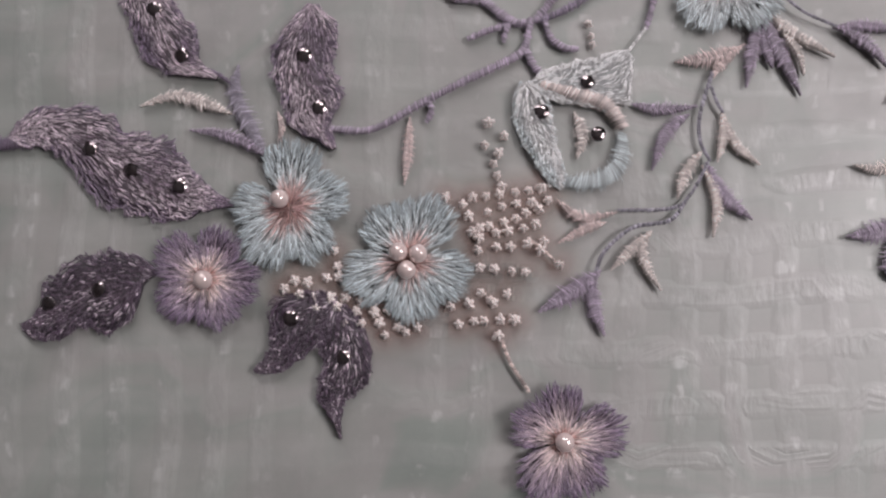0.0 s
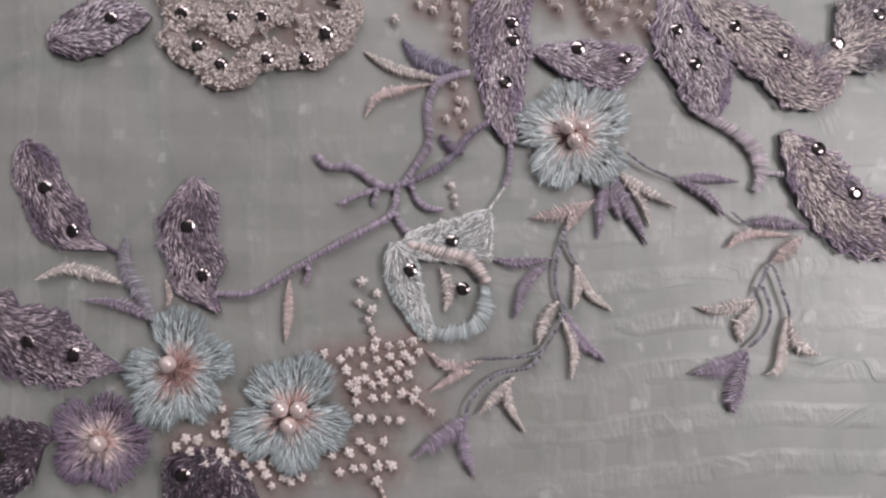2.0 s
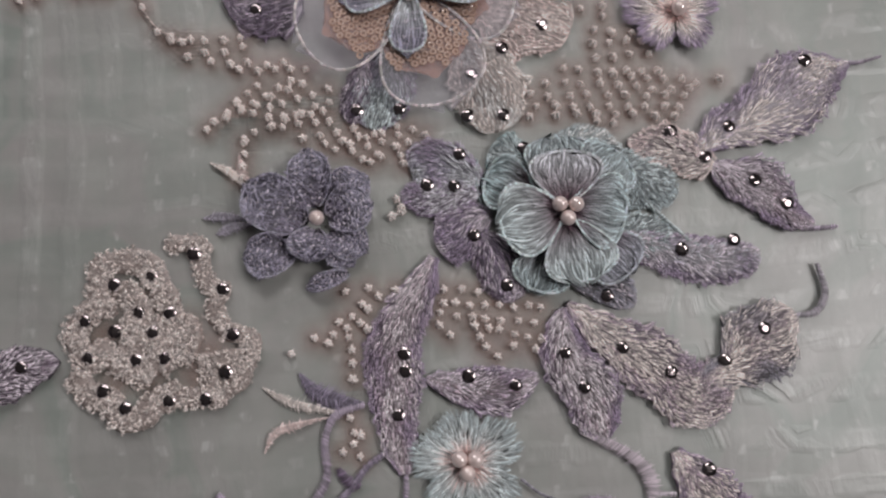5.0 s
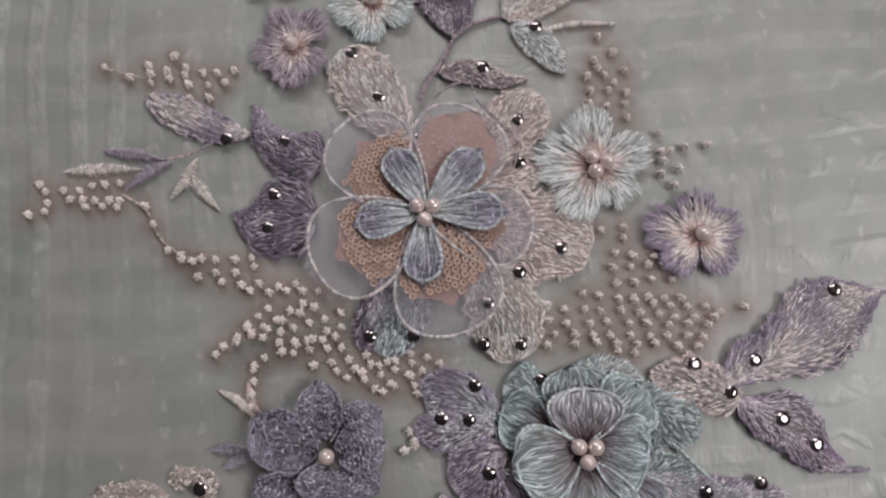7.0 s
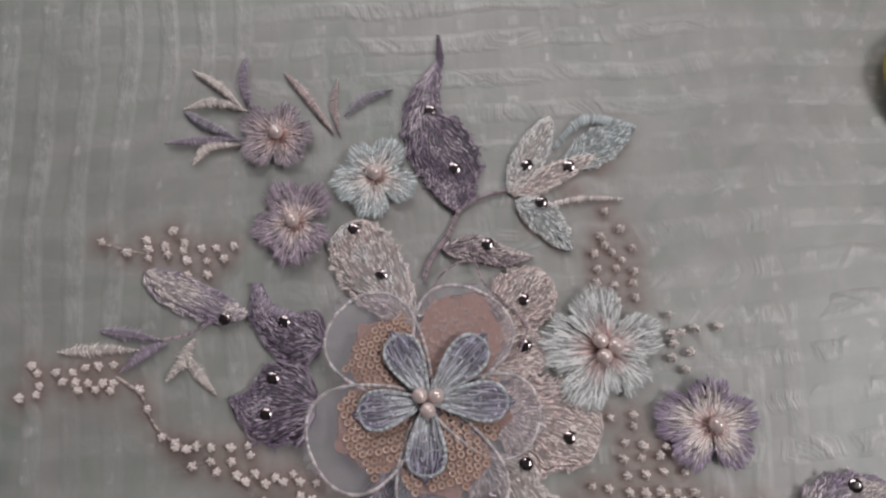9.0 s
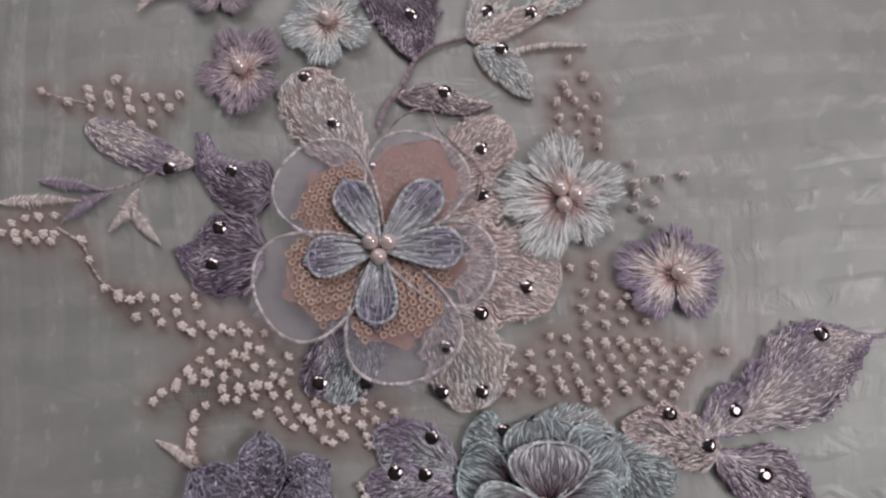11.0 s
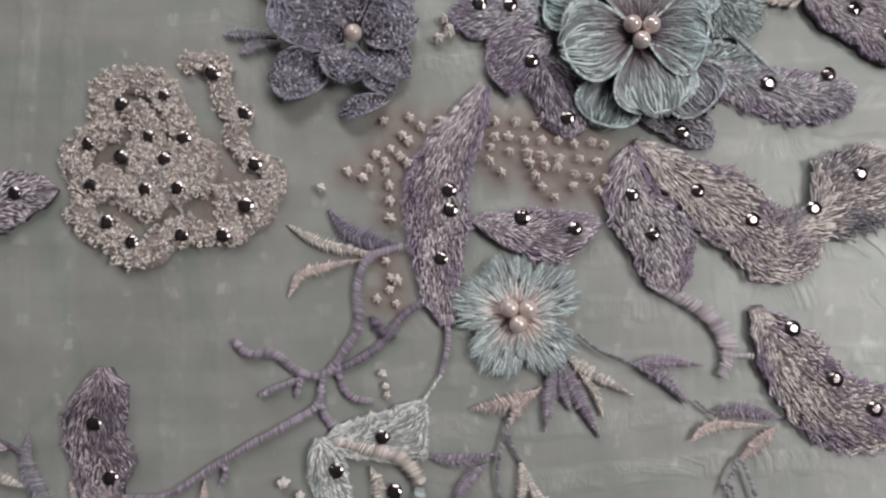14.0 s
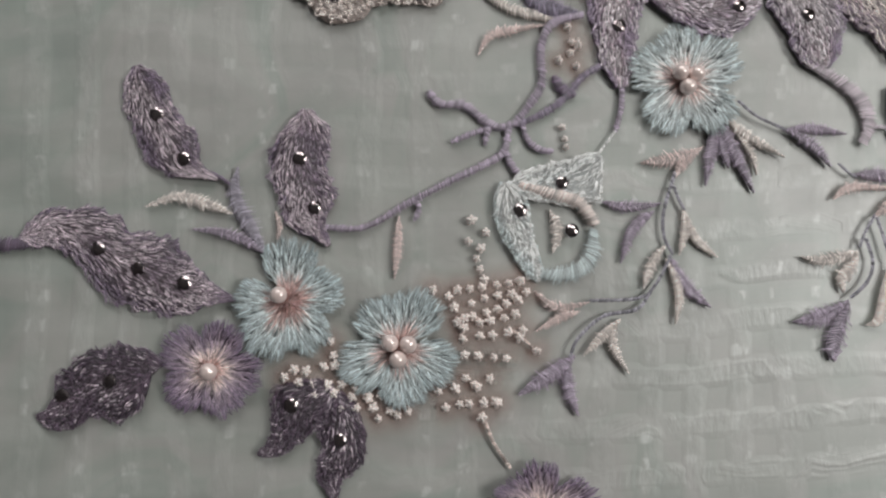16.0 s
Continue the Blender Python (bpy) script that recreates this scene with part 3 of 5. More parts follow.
def boucle(parent, name, line, width, dye, light, high=0.9):
    """A thick band of curled loop stitches."""
    size = line_length(line)
    w = Weave()

    def place(s, v, up=0.0):
        p, d = curve_point(line, min(1, max(0, s)))
        g = width * (0.93 + 0.1 * math.sin(s * size * 0.9))
        end = min(1, (4 * s + 0.5) if s < 0.2 else 1, 4 * (1 - s) + 0.5)
        q = g * v * end
        return (p.x - d.y * q, p.y + d.x * q, 0.15 + up + high * math.sqrt(max(0, 1 - 0.9 * v * v)))

    # base sheet at 0.6 of the dye, painted shade between the loops
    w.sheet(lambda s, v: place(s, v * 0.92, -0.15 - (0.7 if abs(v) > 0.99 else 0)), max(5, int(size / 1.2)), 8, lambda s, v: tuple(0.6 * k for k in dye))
    for i in range(int(size * width * 2 / 0.6)):
        s, v = rnd.random(), rnd.uniform(-1, 1)
        cx, cy, cz = place(s, v, rnd.uniform(0.05, 0.25))
        a, r, turn = rnd.random() * 6.28, rnd.uniform(0.3, 0.62), rnd.uniform(2.2, 4.4)
        c = blend(tuple(0.75 * q for q in dye), light, rnd.random())
        w.strand([(cx + r * math.cos(a + turn * k / 4), cy + r * math.sin(a + turn * k / 4), cz + 0.4 * math.sin(math.pi * k / 4)) for k in range(5)], 0.19, c)
    return w.part(name, parent)


# ---- the cloth and its surroundings ----


def cloth():
    bm = bmesh.new()
    n, size = 150, 0.62
    for j in range(n + 1):
        for i in range(n + 1):
            x, y = (i / n - 0.5) * 2 * size, (j / n - 0.5) * 2 * size - 0.08
            z = -0.0011 + 0.0006 * noise.noise((x * 18, y * 18, 0)) + 0.0004 * noise.noise((x * 55, y * 55, 3))
            bm.verts.new((x, y, min(z, -0.0001)))
    bm.verts.ensure_lookup_table()
    w = n + 1
    for j in range(n):
        for i in range(n):
            a = j * w + i
            bm.faces.new([bm.verts[k] for k in (a, a + 1, a + w + 1, a + w)]).smooth = True
    me = bpy.data.meshes.new("ground_cloth")
    bm.to_mesh(me)
    me.materials.append(CLOTH)
    ob = new("ground_cloth", me)
    tagged(ob, "sheer white crinkled check cloth spread flat", "cloth", kind="structure")


def box(name, x0, x1, y0, y1, z0, z1, mat, label, category):
    bm = bmesh.new()
    bmesh.ops.create_cube(bm, size=1)
    for v in bm.verts:
        v.co = ((x0 + x1) / 2 + v.co.x * (x1 - x0), (y0 + y1) / 2 + v.co.y * (y1 - y0), (z0 + z1) / 2 + v.co.z * (z1 - z0))
    bmesh.ops.bevel(bm, geom=bm.edges[:], offset=0.004, segments=2, affect="EDGES")
    me = bpy.data.meshes.new(name)
    bm.to_mesh(me)
    me.materials.append(mat)
    return tagged(new(name, me), label, category, kind="structure")


cloth()
box("table_top", -0.66, 0.66, -0.74, 0.58, -0.04, -0.004, plain("table_wood", (0.32, 0.2, 0.12), 0.5, 0, 40, 0.3), "brown wooden table top under the cloth", "table")



def blocks(name, rows, mat, label, category, kind="structure", parent=None):
    """Several bevelled blocks (x0, x1, y0, y1, z0, z1) joined into one mesh."""
    bm = bmesh.new()
    for x0, x1, y0, y1, z0, z1 in rows:
        for v in bmesh.ops.create_cube(bm, size=1)["verts"]:
            v.co = ((x0 + x1) / 2 + v.co.x * (x1 - x0), (y0 + y1) / 2 + v.co.y * (y1 - y0), (z0 + z1) / 2 + v.co.z * (z1 - z0))
    me = bpy.data.meshes.new(name)
    bm.to_mesh(me)
    me.materials.append(mat)
    ob = new(name, me)
    ob.parent = parent
    return tagged(ob, label, category, kind=kind) if parent is None else ob


# plain unseen room added round the table; dark paint keeps bounced light low
PAINT = plain("wall_paint", (0.20, 0.20, 0.215), 0.85, 0, 6, 0.05)
CEILING = plain("ceiling_paint", (0.30, 0.30, 0.31), 0.9, 0, 6, 0.04)
BOARDS = plain("floor_boards", (0.24, 0.17, 0.11), 0.5, 0, 14, 0.3)
blocks("floor", [(-1.8, 1.8, -1.8, 1.6, -0.84, -0.76)], BOARDS, "brown boarded floor of the room", "floor")
blocks("ceiling", [(-1.8, 1.8, -1.8, 1.6, 1.56, 1.64)], CEILING, "plain grey ceiling added out of view", "ceiling")
blocks("wall_west", [(-1.88, -1.8, -1.8, 1.6, -0.76, 1.56)], PAINT, "plain dark grey wall added out of view", "wall")
blocks("wall_east", [(1.8, 1.88, -1.8, 1.6, -0.76, 1.56)], PAINT, "plain dark grey wall added out of view", "wall")
blocks("wall_south", [(-1.8, 1.8, -1.88, -1.8, -0.76, 1.56)], PAINT, "plain dark grey wall added out of view", "wall")
blocks("wall_north", [(-1.8, -1.1, 1.6, 1.68, -0.76, 1.56), (-0.1, 1.8, 1.6, 1.68, -0.76, 1.56), (-1.1, -0.1, 1.6, 1.68, -0.76, 0.5), (-1.1, -0.1, 1.6, 1.68, 1.38, 1.56)], PAINT, "plain dark grey wall with an opening, added out of view", "wall")
# made-up window, unseen, put where the fill lamp stands
FRAME = plain("window_paint", (0.75, 0.75, 0.73), 0.4, 0, 40, 0.04)
blocks("window_1", [(-1.1, -1.05, 1.62, 1.67, 0.5, 1.38), (-0.15, -0.1, 1.62, 1.67, 0.5, 1.38), (-1.05, -0.15, 1.62, 1.67, 0.5, 0.55), (-1.05, -0.15, 1.62, 1.67, 1.33, 1.38), (-0.625, -0.575, 1.625, 1.665, 0.55, 1.33)], FRAME, "white window frame added out of view for the fill light", "window")
for x, y in ((-0.6, -0.68), (0.56, -0.68), (-0.6, 0.48), (0.56, 0.48)):
    blocks("table_leg", [(x, x + 0.05, y, y + 0.05, -0.76, -0.04)], bpy.data.materials["table_wood"], "", "", parent=bpy.data.objects["table_top"])


def cushion(x, y, r):
    """The rounded corner of an olive velvet cushion beside the embroidery."""
    bm = bmesh.new()
    bmesh.ops.create_uvsphere(bm, u_segments=40, v_segments=24, radius=1)
    for v in bm.verts:
        d = 1 + 0.04 * noise.noise(v.co * 2.3)
        v.co = (x * MM + v.co.x * r * MM * d, y * MM + v.co.y * r * MM * d * 1.1, r * 0.2 * MM + v.co.z * r * 0.2 * MM * d)
    for f in bm.faces:
        f.smooth = True
    me = bpy.data.meshes.new("velvet_cushion")
    bm.to_mesh(me)
    me.materials.append(OLIVE)
    tagged(new("velvet_cushion", me), "dark olive velvet cushion lying on the cloth", "cushion")


cushion(143.1, 89.6, 16)

# ---- lower embroidery ----
DUSK = (MAUVE, PURPLE, LILAC)
# NIGHT: its few light strands are painted highlights of glossy thread
NIGHT = (blend(MAUVE, DEEP, 0.88), DEEP, blend(LILAC, MAUVE, 0.35))
DIM = (blend(MAUVE, DEEP, 0.5), blend(PURPLE, DEEP, 0.55), blend(LILAC, MAUVE, 0.55))
ROSE = (PINK, MAUVE, CREAM)
embroidered_leaf([(-119.3, -128.7), (-115.8, -136.1), (-111.5, -144.6), (-105.7, -151.8), (-98.1, -155.1)], [3.5, 5.2, 4.6, 4.9, 5.7, 6.4, 5.4, 2.8, 1.2], [4.2, 5.8, 6.5, 6.1, 6.7, 7.0, 5.5, 2.7, 1.2], DIM, [(-113.5, -140.4), (-106.5, -150.7)], slant=0.35, tail=[(-100.1, -153.2), (-97.1, -154.8), (-94.3, -156.6)], tail_width=0.8)
embroidered_leaf([(-78.6, -136.6), (-79.0, -146.4), (-78.0, -155.5), (-75.6, -163.1), (-70.9, -169.5)], [6.1, 7.2, 6.5, 6.0, 7.3, 7.7, 6.4, 3.3, 1.8], [3.3, 6.1, 7.5, 7.6, 6.6, 5.9, 6.4, 3.9, 1.7], DIM, [(-79.0, -149.1), (-74.7, -160.6)], slant=0.45)
embroidered_leaf([(-143.0, -171.8), (-133.9, -168.6), (-122.0, -173.7), (-110.2, -178.7), (-101.1, -181.9), (-92.0, -183.3)], [2.9, 4.3, 4.9, 7.5, 8.2, 6.4, 8.1, 9.3, 7.9, 6.1, 4.7, 3.1, 1.5], [3.6, 4.6, 5.1, 5.4, 6.7, 9.4, 10.2, 9.2, 8.3, 7.9, 6.0, 3.0, 1.5], (blend(MAUVE, DEEP, 0.55), blend(PURPLE, DEEP, 0.6), blend(LILAC, MAUVE, 0.55)), [(-124.6, -173.1), (-115.1, -177.4), (-104.1, -180.1)], slant=0.5,
                 tail=[(-135.5, -170.2), (-141.0, -172.4), (-149.6, -173.7), (-158.4, -173.5)], tail_width=2.6, label="large mauve purple leaf with three crystals and stem")
embroidered_leaf([(-107.6, -199.7), (-115.3, -204.0), (-122.5, -205.7), (-128.9, -209.8), (-136.1, -212.6)], [0.3, 3.4, 6.9, 9.0, 7.9, 7.5, 6.3, 5.4, 5.4, 5.4, 4.2], [6.6, 8.8, 9.2, 9.1, 8.7, 9.3, 7.1, 7.9, 6.9, 2.7, 0.6], NIGHT, long=2.4, glint=0.13, gems=[(-119.7, -203.8), (-130.1, -207.6)], label="dark purple leaf with light stitches as painted glints")
embroidered_leaf([(-67.6, -203.0), (-75.4, -206.6), (-77.9, -213.5), (-80.6, -217.9), (-84.6, -219.4)], [6.5, 7.5, 7.5, 6.9, 4.5, 3.5, 2.5, 1.5, 1.0], [3.6, 4.7, 6.8, 5.0, 4.2, 3.2, 2.9, 2.6, 1.6], NIGHT, long=2.4, glint=0.13, gems=[(-77.3, -207.4)], label="dark purple pointed leaf with one crystal")
embroidered_leaf([(-66.9, -203.7), (-64.6, -212.7), (-65.4, -221.3), (-67.1, -225.6), (-64.8, -232.7)], [3.5, 4.5, 5.2, 5.9, 4.2, 2.4, 2.7, 2.3, 1.1], [6.3, 6.6, 6.0, 4.9, 5.1, 5.1, 3.7, 1.2, 0.1], NIGHT, long=2.4, glint=0.13, gems=[(-65.4, -215.0)], label="dark purple pointed leaf with one crystal")

TEALS = (RUST, blend(RUST, PINK, 0.6), PALE_TEAL, TEAL)
VIOLETS = (RUST, PINK, MAUVE, PURPLE)
radial_flower(-79.6, -183.3, 13.6, 5, 0.5, (blend(RUST, DEEP, 0.3), blend(RUST, PINK, 0.4), PALE_TEAL, TEAL), [(-2.0, 1.6, 2.8)], "teal stitched flower with rust heart and one pearl")
radial_flower(-52.8, -192.9, 13.8, 5, 1.0, TEALS, three_pearls(2.45, 3.0, 0.5), "teal stitched flower with three pink pearls")
radial_flower(-96.6, -199.9, 11.6, 5, 1.2, (RUST, PINK, blend(MAUVE, PURPLE, 0.4), blend(PURPLE, DEEP, 0.5)), [(0, -0.4, 2.8)], "purple stitched flower with one pearl")
radial_flower(-16.9, -229.8, 12.6, 5, 0.3, (RUST, PINK, MAUVE, blend(PURPLE, DEEP, 0.5)), [(0, 0, 2.8)], "purple pink stitched flower with one pearl", ragged=0.07)

knots([((-45.8, -179.2), (-47.6, -180.9), 1), ((-39.3, -178.5), (-24.2, -175.0), 6), ((-39.8, -182.0), (-22.8, -177.7), 6), ((-38.0, -184.9), (-24.6, -180.3), 6), ((-37.3, -187.1), (-25.0, -183.6), 5), ((-37.3, -189.6), (-23.6, -187.5), 5), ((-36.9, -193.3), (-26.9, -194.2), 4), ((-42.0, -180.2), (-39.2, -186.0), 2), ((-23.5, -188.7), (-19.6, -192.0), 2)])
knots([((-37.3, -161.2), (-33.6, -163.6), 2), ((-37.5, -166.7), (-34.0, -167.8), 2), ((-35.7, -170.7), (-33.6, -175.6), 3)], net=False)
knots([((-77.3, -199.6), (-67.5, -198.0), 4), ((-79.6, -201.6), (-62.3, -202.4), 6), ((-69.2, -192.3), (-68.0, -195.3), 2), ((-72.0, -204.2), (-59.6, -205.3), 4), ((-65.6, -207.7), (-50.2, -207.5), 5), ((-59.7, -204.0), (-52.3, -203.6), 3), ((-56.8, -209.6), (-51.9, -209.3), 2)])
knots([((-42.5, -203.0), (-30.4, -199.1), 4), ((-41.0, -206.5), (-28.8, -204.2), 5), ((-36.5, -199.5), (-33.9, -201.8), 2), ((-31.7, -208.0), (-29.4, -204.6), 2)])
run = sprig(-31.7, -208.4, "thin beige thread chain between knots and flower")
cord(run, "stem", [(-31.7, -208.4), (-28.9, -214.3), (-24.5, -220.1)], 0.55, BEIGE)
run = sprig(-23.5, -188.7, "short beige thread chain ending in a knot")
cord(run, "stem", [(-26.1, -187.0), (-23.2, -189.0), (-19.9, -192.0)], 0.4, BEIGE)

# sprig between the two upper leaves
s = sprig(-86.4, -172.0, "small sprig with purple and cream satin leaves")
satin(s, "leaf", [(-93.8, -151.6), (-93.8, -159.1), (-89.3, -166.8), (-85.7, -172.4)], 2.6, SLATE)
satin(s, "leaf", [(-103.5, -167.2), (-96.2, -167.6), (-89.7, -169.7), (-85.1, -172.6)], 1.7, PURPLE)
satin(s, "leaf", [(-114.9, -162.5), (-107.0, -159.7), (-99.3, -161.4), (-94.1, -163.0)], 2.0, CREAM)
satin(s, "leaf", [(-84.1, -161.7), (-82.9, -165.4), (-83.4, -170.2)], 0.9, PINK)
# long purple stem with its branches
s = sprig(-71.1, -166.3, "long purple satin stem with curled branches")
satin(s, "stem", [(-72.1, -165.0), (-62.6, -164.4), (-52.9, -158.3), (-43.1, -152.3), (-34.7, -147.6), (-30.1, -144.2), (-29.0, -137.9)], 1.3, PURPLE, taper=0.15)
satin(s, "twig", [(-50.6, -157.0), (-49.8, -159.5), (-50.9, -162.2)], 1.0, PURPLE, taper=0.3)
satin(s, "leaf", [(-54.5, -161.1), (-54.5, -168.2), (-54.8, -176.5)], 1.6, PINK)
satin(s, "branch", [(-49.2, -130.4), (-46.0, -133.3), (-40.4, -133.1), (-36.1, -136.0), (-31.8, -138.1), (-26.9, -136.8)], 1.6, PURPLE, taper=0.35)
satin(s, "branch", [(-42.9, -142.5), (-38.2, -140.2), (-33.3, -138.3)], 1.1, PURPLE, taper=0.4)
satin(s, "twig", [(-34.7, -142.8), (-34.4, -140.3), (-33.5, -138.1)], 1.0, PURPLE, taper=0.4)
satin(s, "branch", [(-26.0, -136.2), (-24.3, -140.8), (-21.2, -143.0), (-17.7, -143.2)], 1.3, PURPLE, taper=0.5)
satin(s, "branch", [(-27.6, -137.2), (-24.4, -132.3), (-21.5, -126.7), (-22.1, -118.1), (-20.3, -112.3), (-17.1, -110.1), (-11.9, -108.7)], 1.6, PURPLE, taper=0.2)
satin(s, "branch", [(-26.9, -137.2), (-20.4, -133.8), (-15.4, -129.7), (-11.8, -124.7), (-7.2, -121.2)], 1.4, blend(PURPLE, GREY, 0.4), taper=0.2)
satin(s, "branch", [(-29.9, -143.2), (-27.6, -147.7), (-24.0, -150.9)], 1.3, PURPLE, taper=0.3)
satin(s, "twig", [(-18.7, -124.6), (-16.1, -127.9), (-13.0, -129.0)], 2.2, blend(PURPLE, DEEP, 0.5), taper=0.6)
satin(s, "leaf", [(-28.9, -100.5), (-24.6, -105.5), (-18.8, -107.7), (-11.9, -108.4)], 3.2, blend(PURPLE, SLATE, 0.5))
satin(s, "leaf", [(-38.3, -104.0), (-31.8, -107.7), (-24.6, -109.6), (-17.7, -110.6)], 1.7, CREAM)
satin(s, "leaf", [(-37.5, -120.6), (-34.7, -115.6), (-28.9, -113.6), (-21.0, -111.7)], 1.6, PINK)
knots([((-15.6, -112.4), (-14.5, -115.3), 2), ((-17.2, -120.3), (-13.1, -116.8), 3), ((-14.6, -118.9), (-13.2, -121.8), 2)])
knots([((-15.5, -137.4), (-14.8, -142.4), 3)], net=False, size=0.8, label="short column of cream thread knots")

# crystal ornament in white and teal
ornament = thing("crystal_ornament", -22.0, -158.3, "white teal and pink curled ornament with three crystals", "ornament")
leaf_parts(ornament, [(-27.9, -152.3), (-17.1, -150.6), (-6.1, -143.1)], [3.5, 4.2, 4.6, 4.7, 4.2, 3.2, 2.2], [3.3, 4.0, 4.5, 6.3, 8.7, 9.7, 5.6], (blend(PALE_TEAL, WHITE, 0.5), WHITE, WHITE), name="upper_", long=3.2)
leaf_parts(ornament, [(-29.6, -151.4), (-26.8, -161.4), (-23.2, -168.8), (-19.8, -175.3)], [4.6, 4.6, 4.4, 3.7, 3.0, 2.7, 2.3], [3.6, 4.2, 4.2, 3.6, 3.2, 3.0, 2.3], (WHITE, PALE_TEAL, WHITE), name="side_", long=3.4)
satin(ornament, "band_stitching", [(-26.0, -152.0), (-18.2, -153.7), (-11.1, -155.5), (-6.7, -160.8)], 2.6, blend(PINK, CREAM, 0.6), taper=0.4, high=1.5)
satin(ornament, "curl_stitching", [(-7.1, -161.7), (-7.4, -168.9), (-12.3, -172.9), (-20.8, -173.6)], 3.3, PALE_TEAL, taper=0.55)
satin(ornament, "tongue_stitching", [(-18.0, -157.6), (-15.8, -162.6), (-16.9, -168.2)], 1.9, CREAM)
satin(ornament, "rib", [(-29.3, -162.0), (-25.9, -167.5), (-22.4, -174.9)], 0.8, WHITE, taper=0.2)
cord(ornament, "tail", [(-2.6, -137.0), (-6.3, -142.6), (-9.5, -146.0)], 0.4, WHITE)
stones(ornament, [(-15.4, -150.8), (-25.5, -158.3), (-12.6, -162.5)], 1.0)

# hanging sprig with small leaves
s = sprig(11.6, -147.2, "hanging sprig with purple, cream and pink satin leaves")
cord(s, "stem", [(12.5, -146.4), (10.0, -156.3), (10.3, -162.6), (12.7, -166.9)], 0.55, GREY, 0.5)
cord(s, "stem", [(12.1, -149.7), (13.7, -153.5), (15.3, -155.9)], 0.5, GREY, 0.5)
cord(s, "stem", [(12.3, -167.0), (8.8, -174.1), (4.6, -177.9), (-7.8, -179.2)], 0.5, GREY, 0.5)
cord(s, "stem", [(7.6, -176.1), (4.1, -180.7), (-3.9, -182.8), (-9.9, -188.5), (-11.5, -193.0)], 0.55, GREY, 0.5)
satin(s, "leaf", [(18.3, -140.5), (12.1, -143.2), (3.9, -144.8)], 2.4, PINK)
satin(s, "leaf", [(19.6, -139.5), (14.7, -144.4), (12.0, -148.4)], 1.4, PINK)
satin(s, "leaf", [(-5.4, -154.9), (1.2, -155.8), (9.7, -154.5)], 1.9, PURPLE)
satin(s, "leaf", [(7.8, -156.4), (2.7, -161.2), (-0.1, -169.7)], 2.0, PURPLE)
satin(s, "leaf", [(15.0, -155.3), (15.5, -161.0), (14.4, -166.8)], 1.6, CREAM)
satin(s, "leaf", [(15.6, -156.6), (18.4, -162.8), (23.9, -166.9)], 1.6, CREAM)
satin(s, "leaf", [(11.0, -164.5), (7.4, -169.8), (5.8, -175.6)], 1.8, CREAM)
satin(s, "leaf", [(11.0, -167.7), (14.5, -175.0), (14.1, -183.8)], 1.7, CREAM)
satin(s, "leaf", [(11.9, -167.0), (16.3, -174.3), (22.7, -179.3)], 2.2, PURPLE)
satin(s, "leaf", [(-7.2, -179.6), (-15.2, -181.3), (-21.0, -177.6)], 1.6, PINK)
satin(s, "leaf", [(-9.6, -181.9), (-14.4, -183.8), (-20.1, -187.3)], 1.5, PINK)
satin(s, "leaf", [(0.5, -183.2), (-3.7, -187.5), (-8.2, -192.5)], 1.7, CREAM)
satin(s, "leaf", [(-0.4, -184.2), (-1.1, -189.8), (3.1, -196.3)], 1.5, CREAM)
satin(s, "leaf", [(-10.3, -192.6), (-16.2, -197.6), (-23.7, -202.7)], 2.8, PURPLE)
satin(s, "leaf", [(-12.1, -193.2), (-11.5, -200.4), (-8.8, -207.0)], 2.1, PURPLE)

# flower with its spray
s = sprig(21.0, -134.0, "spray of purple and cream satin leaves below a flower")
satin(s, "leaf", [(22.2, -132.6), (21.5, -140.4), (20.3, -149.5)], 2.0, PURPLE)
satin(s, "leaf", [(22.8, -131.9), (27.2, -140.5), (32.6, -150.5)], 2.2, PURPLE)
satin(s, "leaf", [(23.2, -131.2), (30.2, -136.3), (40.1, -141.1)], 1.7, CREAM)
satin(s, "leaf", [(28.1, -136.3), (31.5, -140.6), (33.2, -146.0)], 1.3, CREAM)
satin(s, "leaf", [(23.2, -133.3), (24.4, -140.4), (26.1, -144.7)], 1.4, PURPLE)
cord(s, "stem", [(27.6, -127.7), (32.6, -131.4), (40.3, -134.4)], 0.5, GREY, 0.5)
satin(s, "leaf", [(39.3, -134.4), (46.8, -133.5), (55.7, -134.3)], 1.8, PURPLE)
satin(s, "leaf", [(39.6, -134.0), (46.7, -137.4), (51.9, -142.7)], 1.9, PURPLE)
cord(s, "stem", [(53.4, -141.8), (56.1, -144.0), (58.5, -145.2)], 0.45, GREY, 0.5)
radial_flower(14.1, -123.5, 13.6, 5, 0.55, (RUST, PINK, blend(WHITE, PALE_TEAL, 0.6), blend(PALE_TEAL, TEAL, 0.55)), three_pearls(2.3, 3.0, 0.5), "pale teal stitched flower with three pearls")
s = sprig(63.9, -152.6, "hanging sprig with thin stems and cream leaves")
satin(s, "leaf", [(57.6, -144.3), (65.0, -144.2), (72.8, -145.5)], 2.4, PURPLE)
satin(s, "leaf", [(52.5, -150.9), (57.7, -147.5), (69.9, -147.4)], 1.6, PINK)
satin(s, "leaf", [(71.5, -147.6), (67.4, -151.3), (63.2, -154.7)], 2.1, PINK)
cord(s, "stem", [(63.2, -154.2), (60.7, -158.7), (59.3, -162.8)], 0.5, GREY, 0.5)
cord(s, "stem", [(60.9, -160.0), (62.8, -166.1), (61.3, -171.1), (57.1, -175.3)], 0.6, GREY, 0.5)
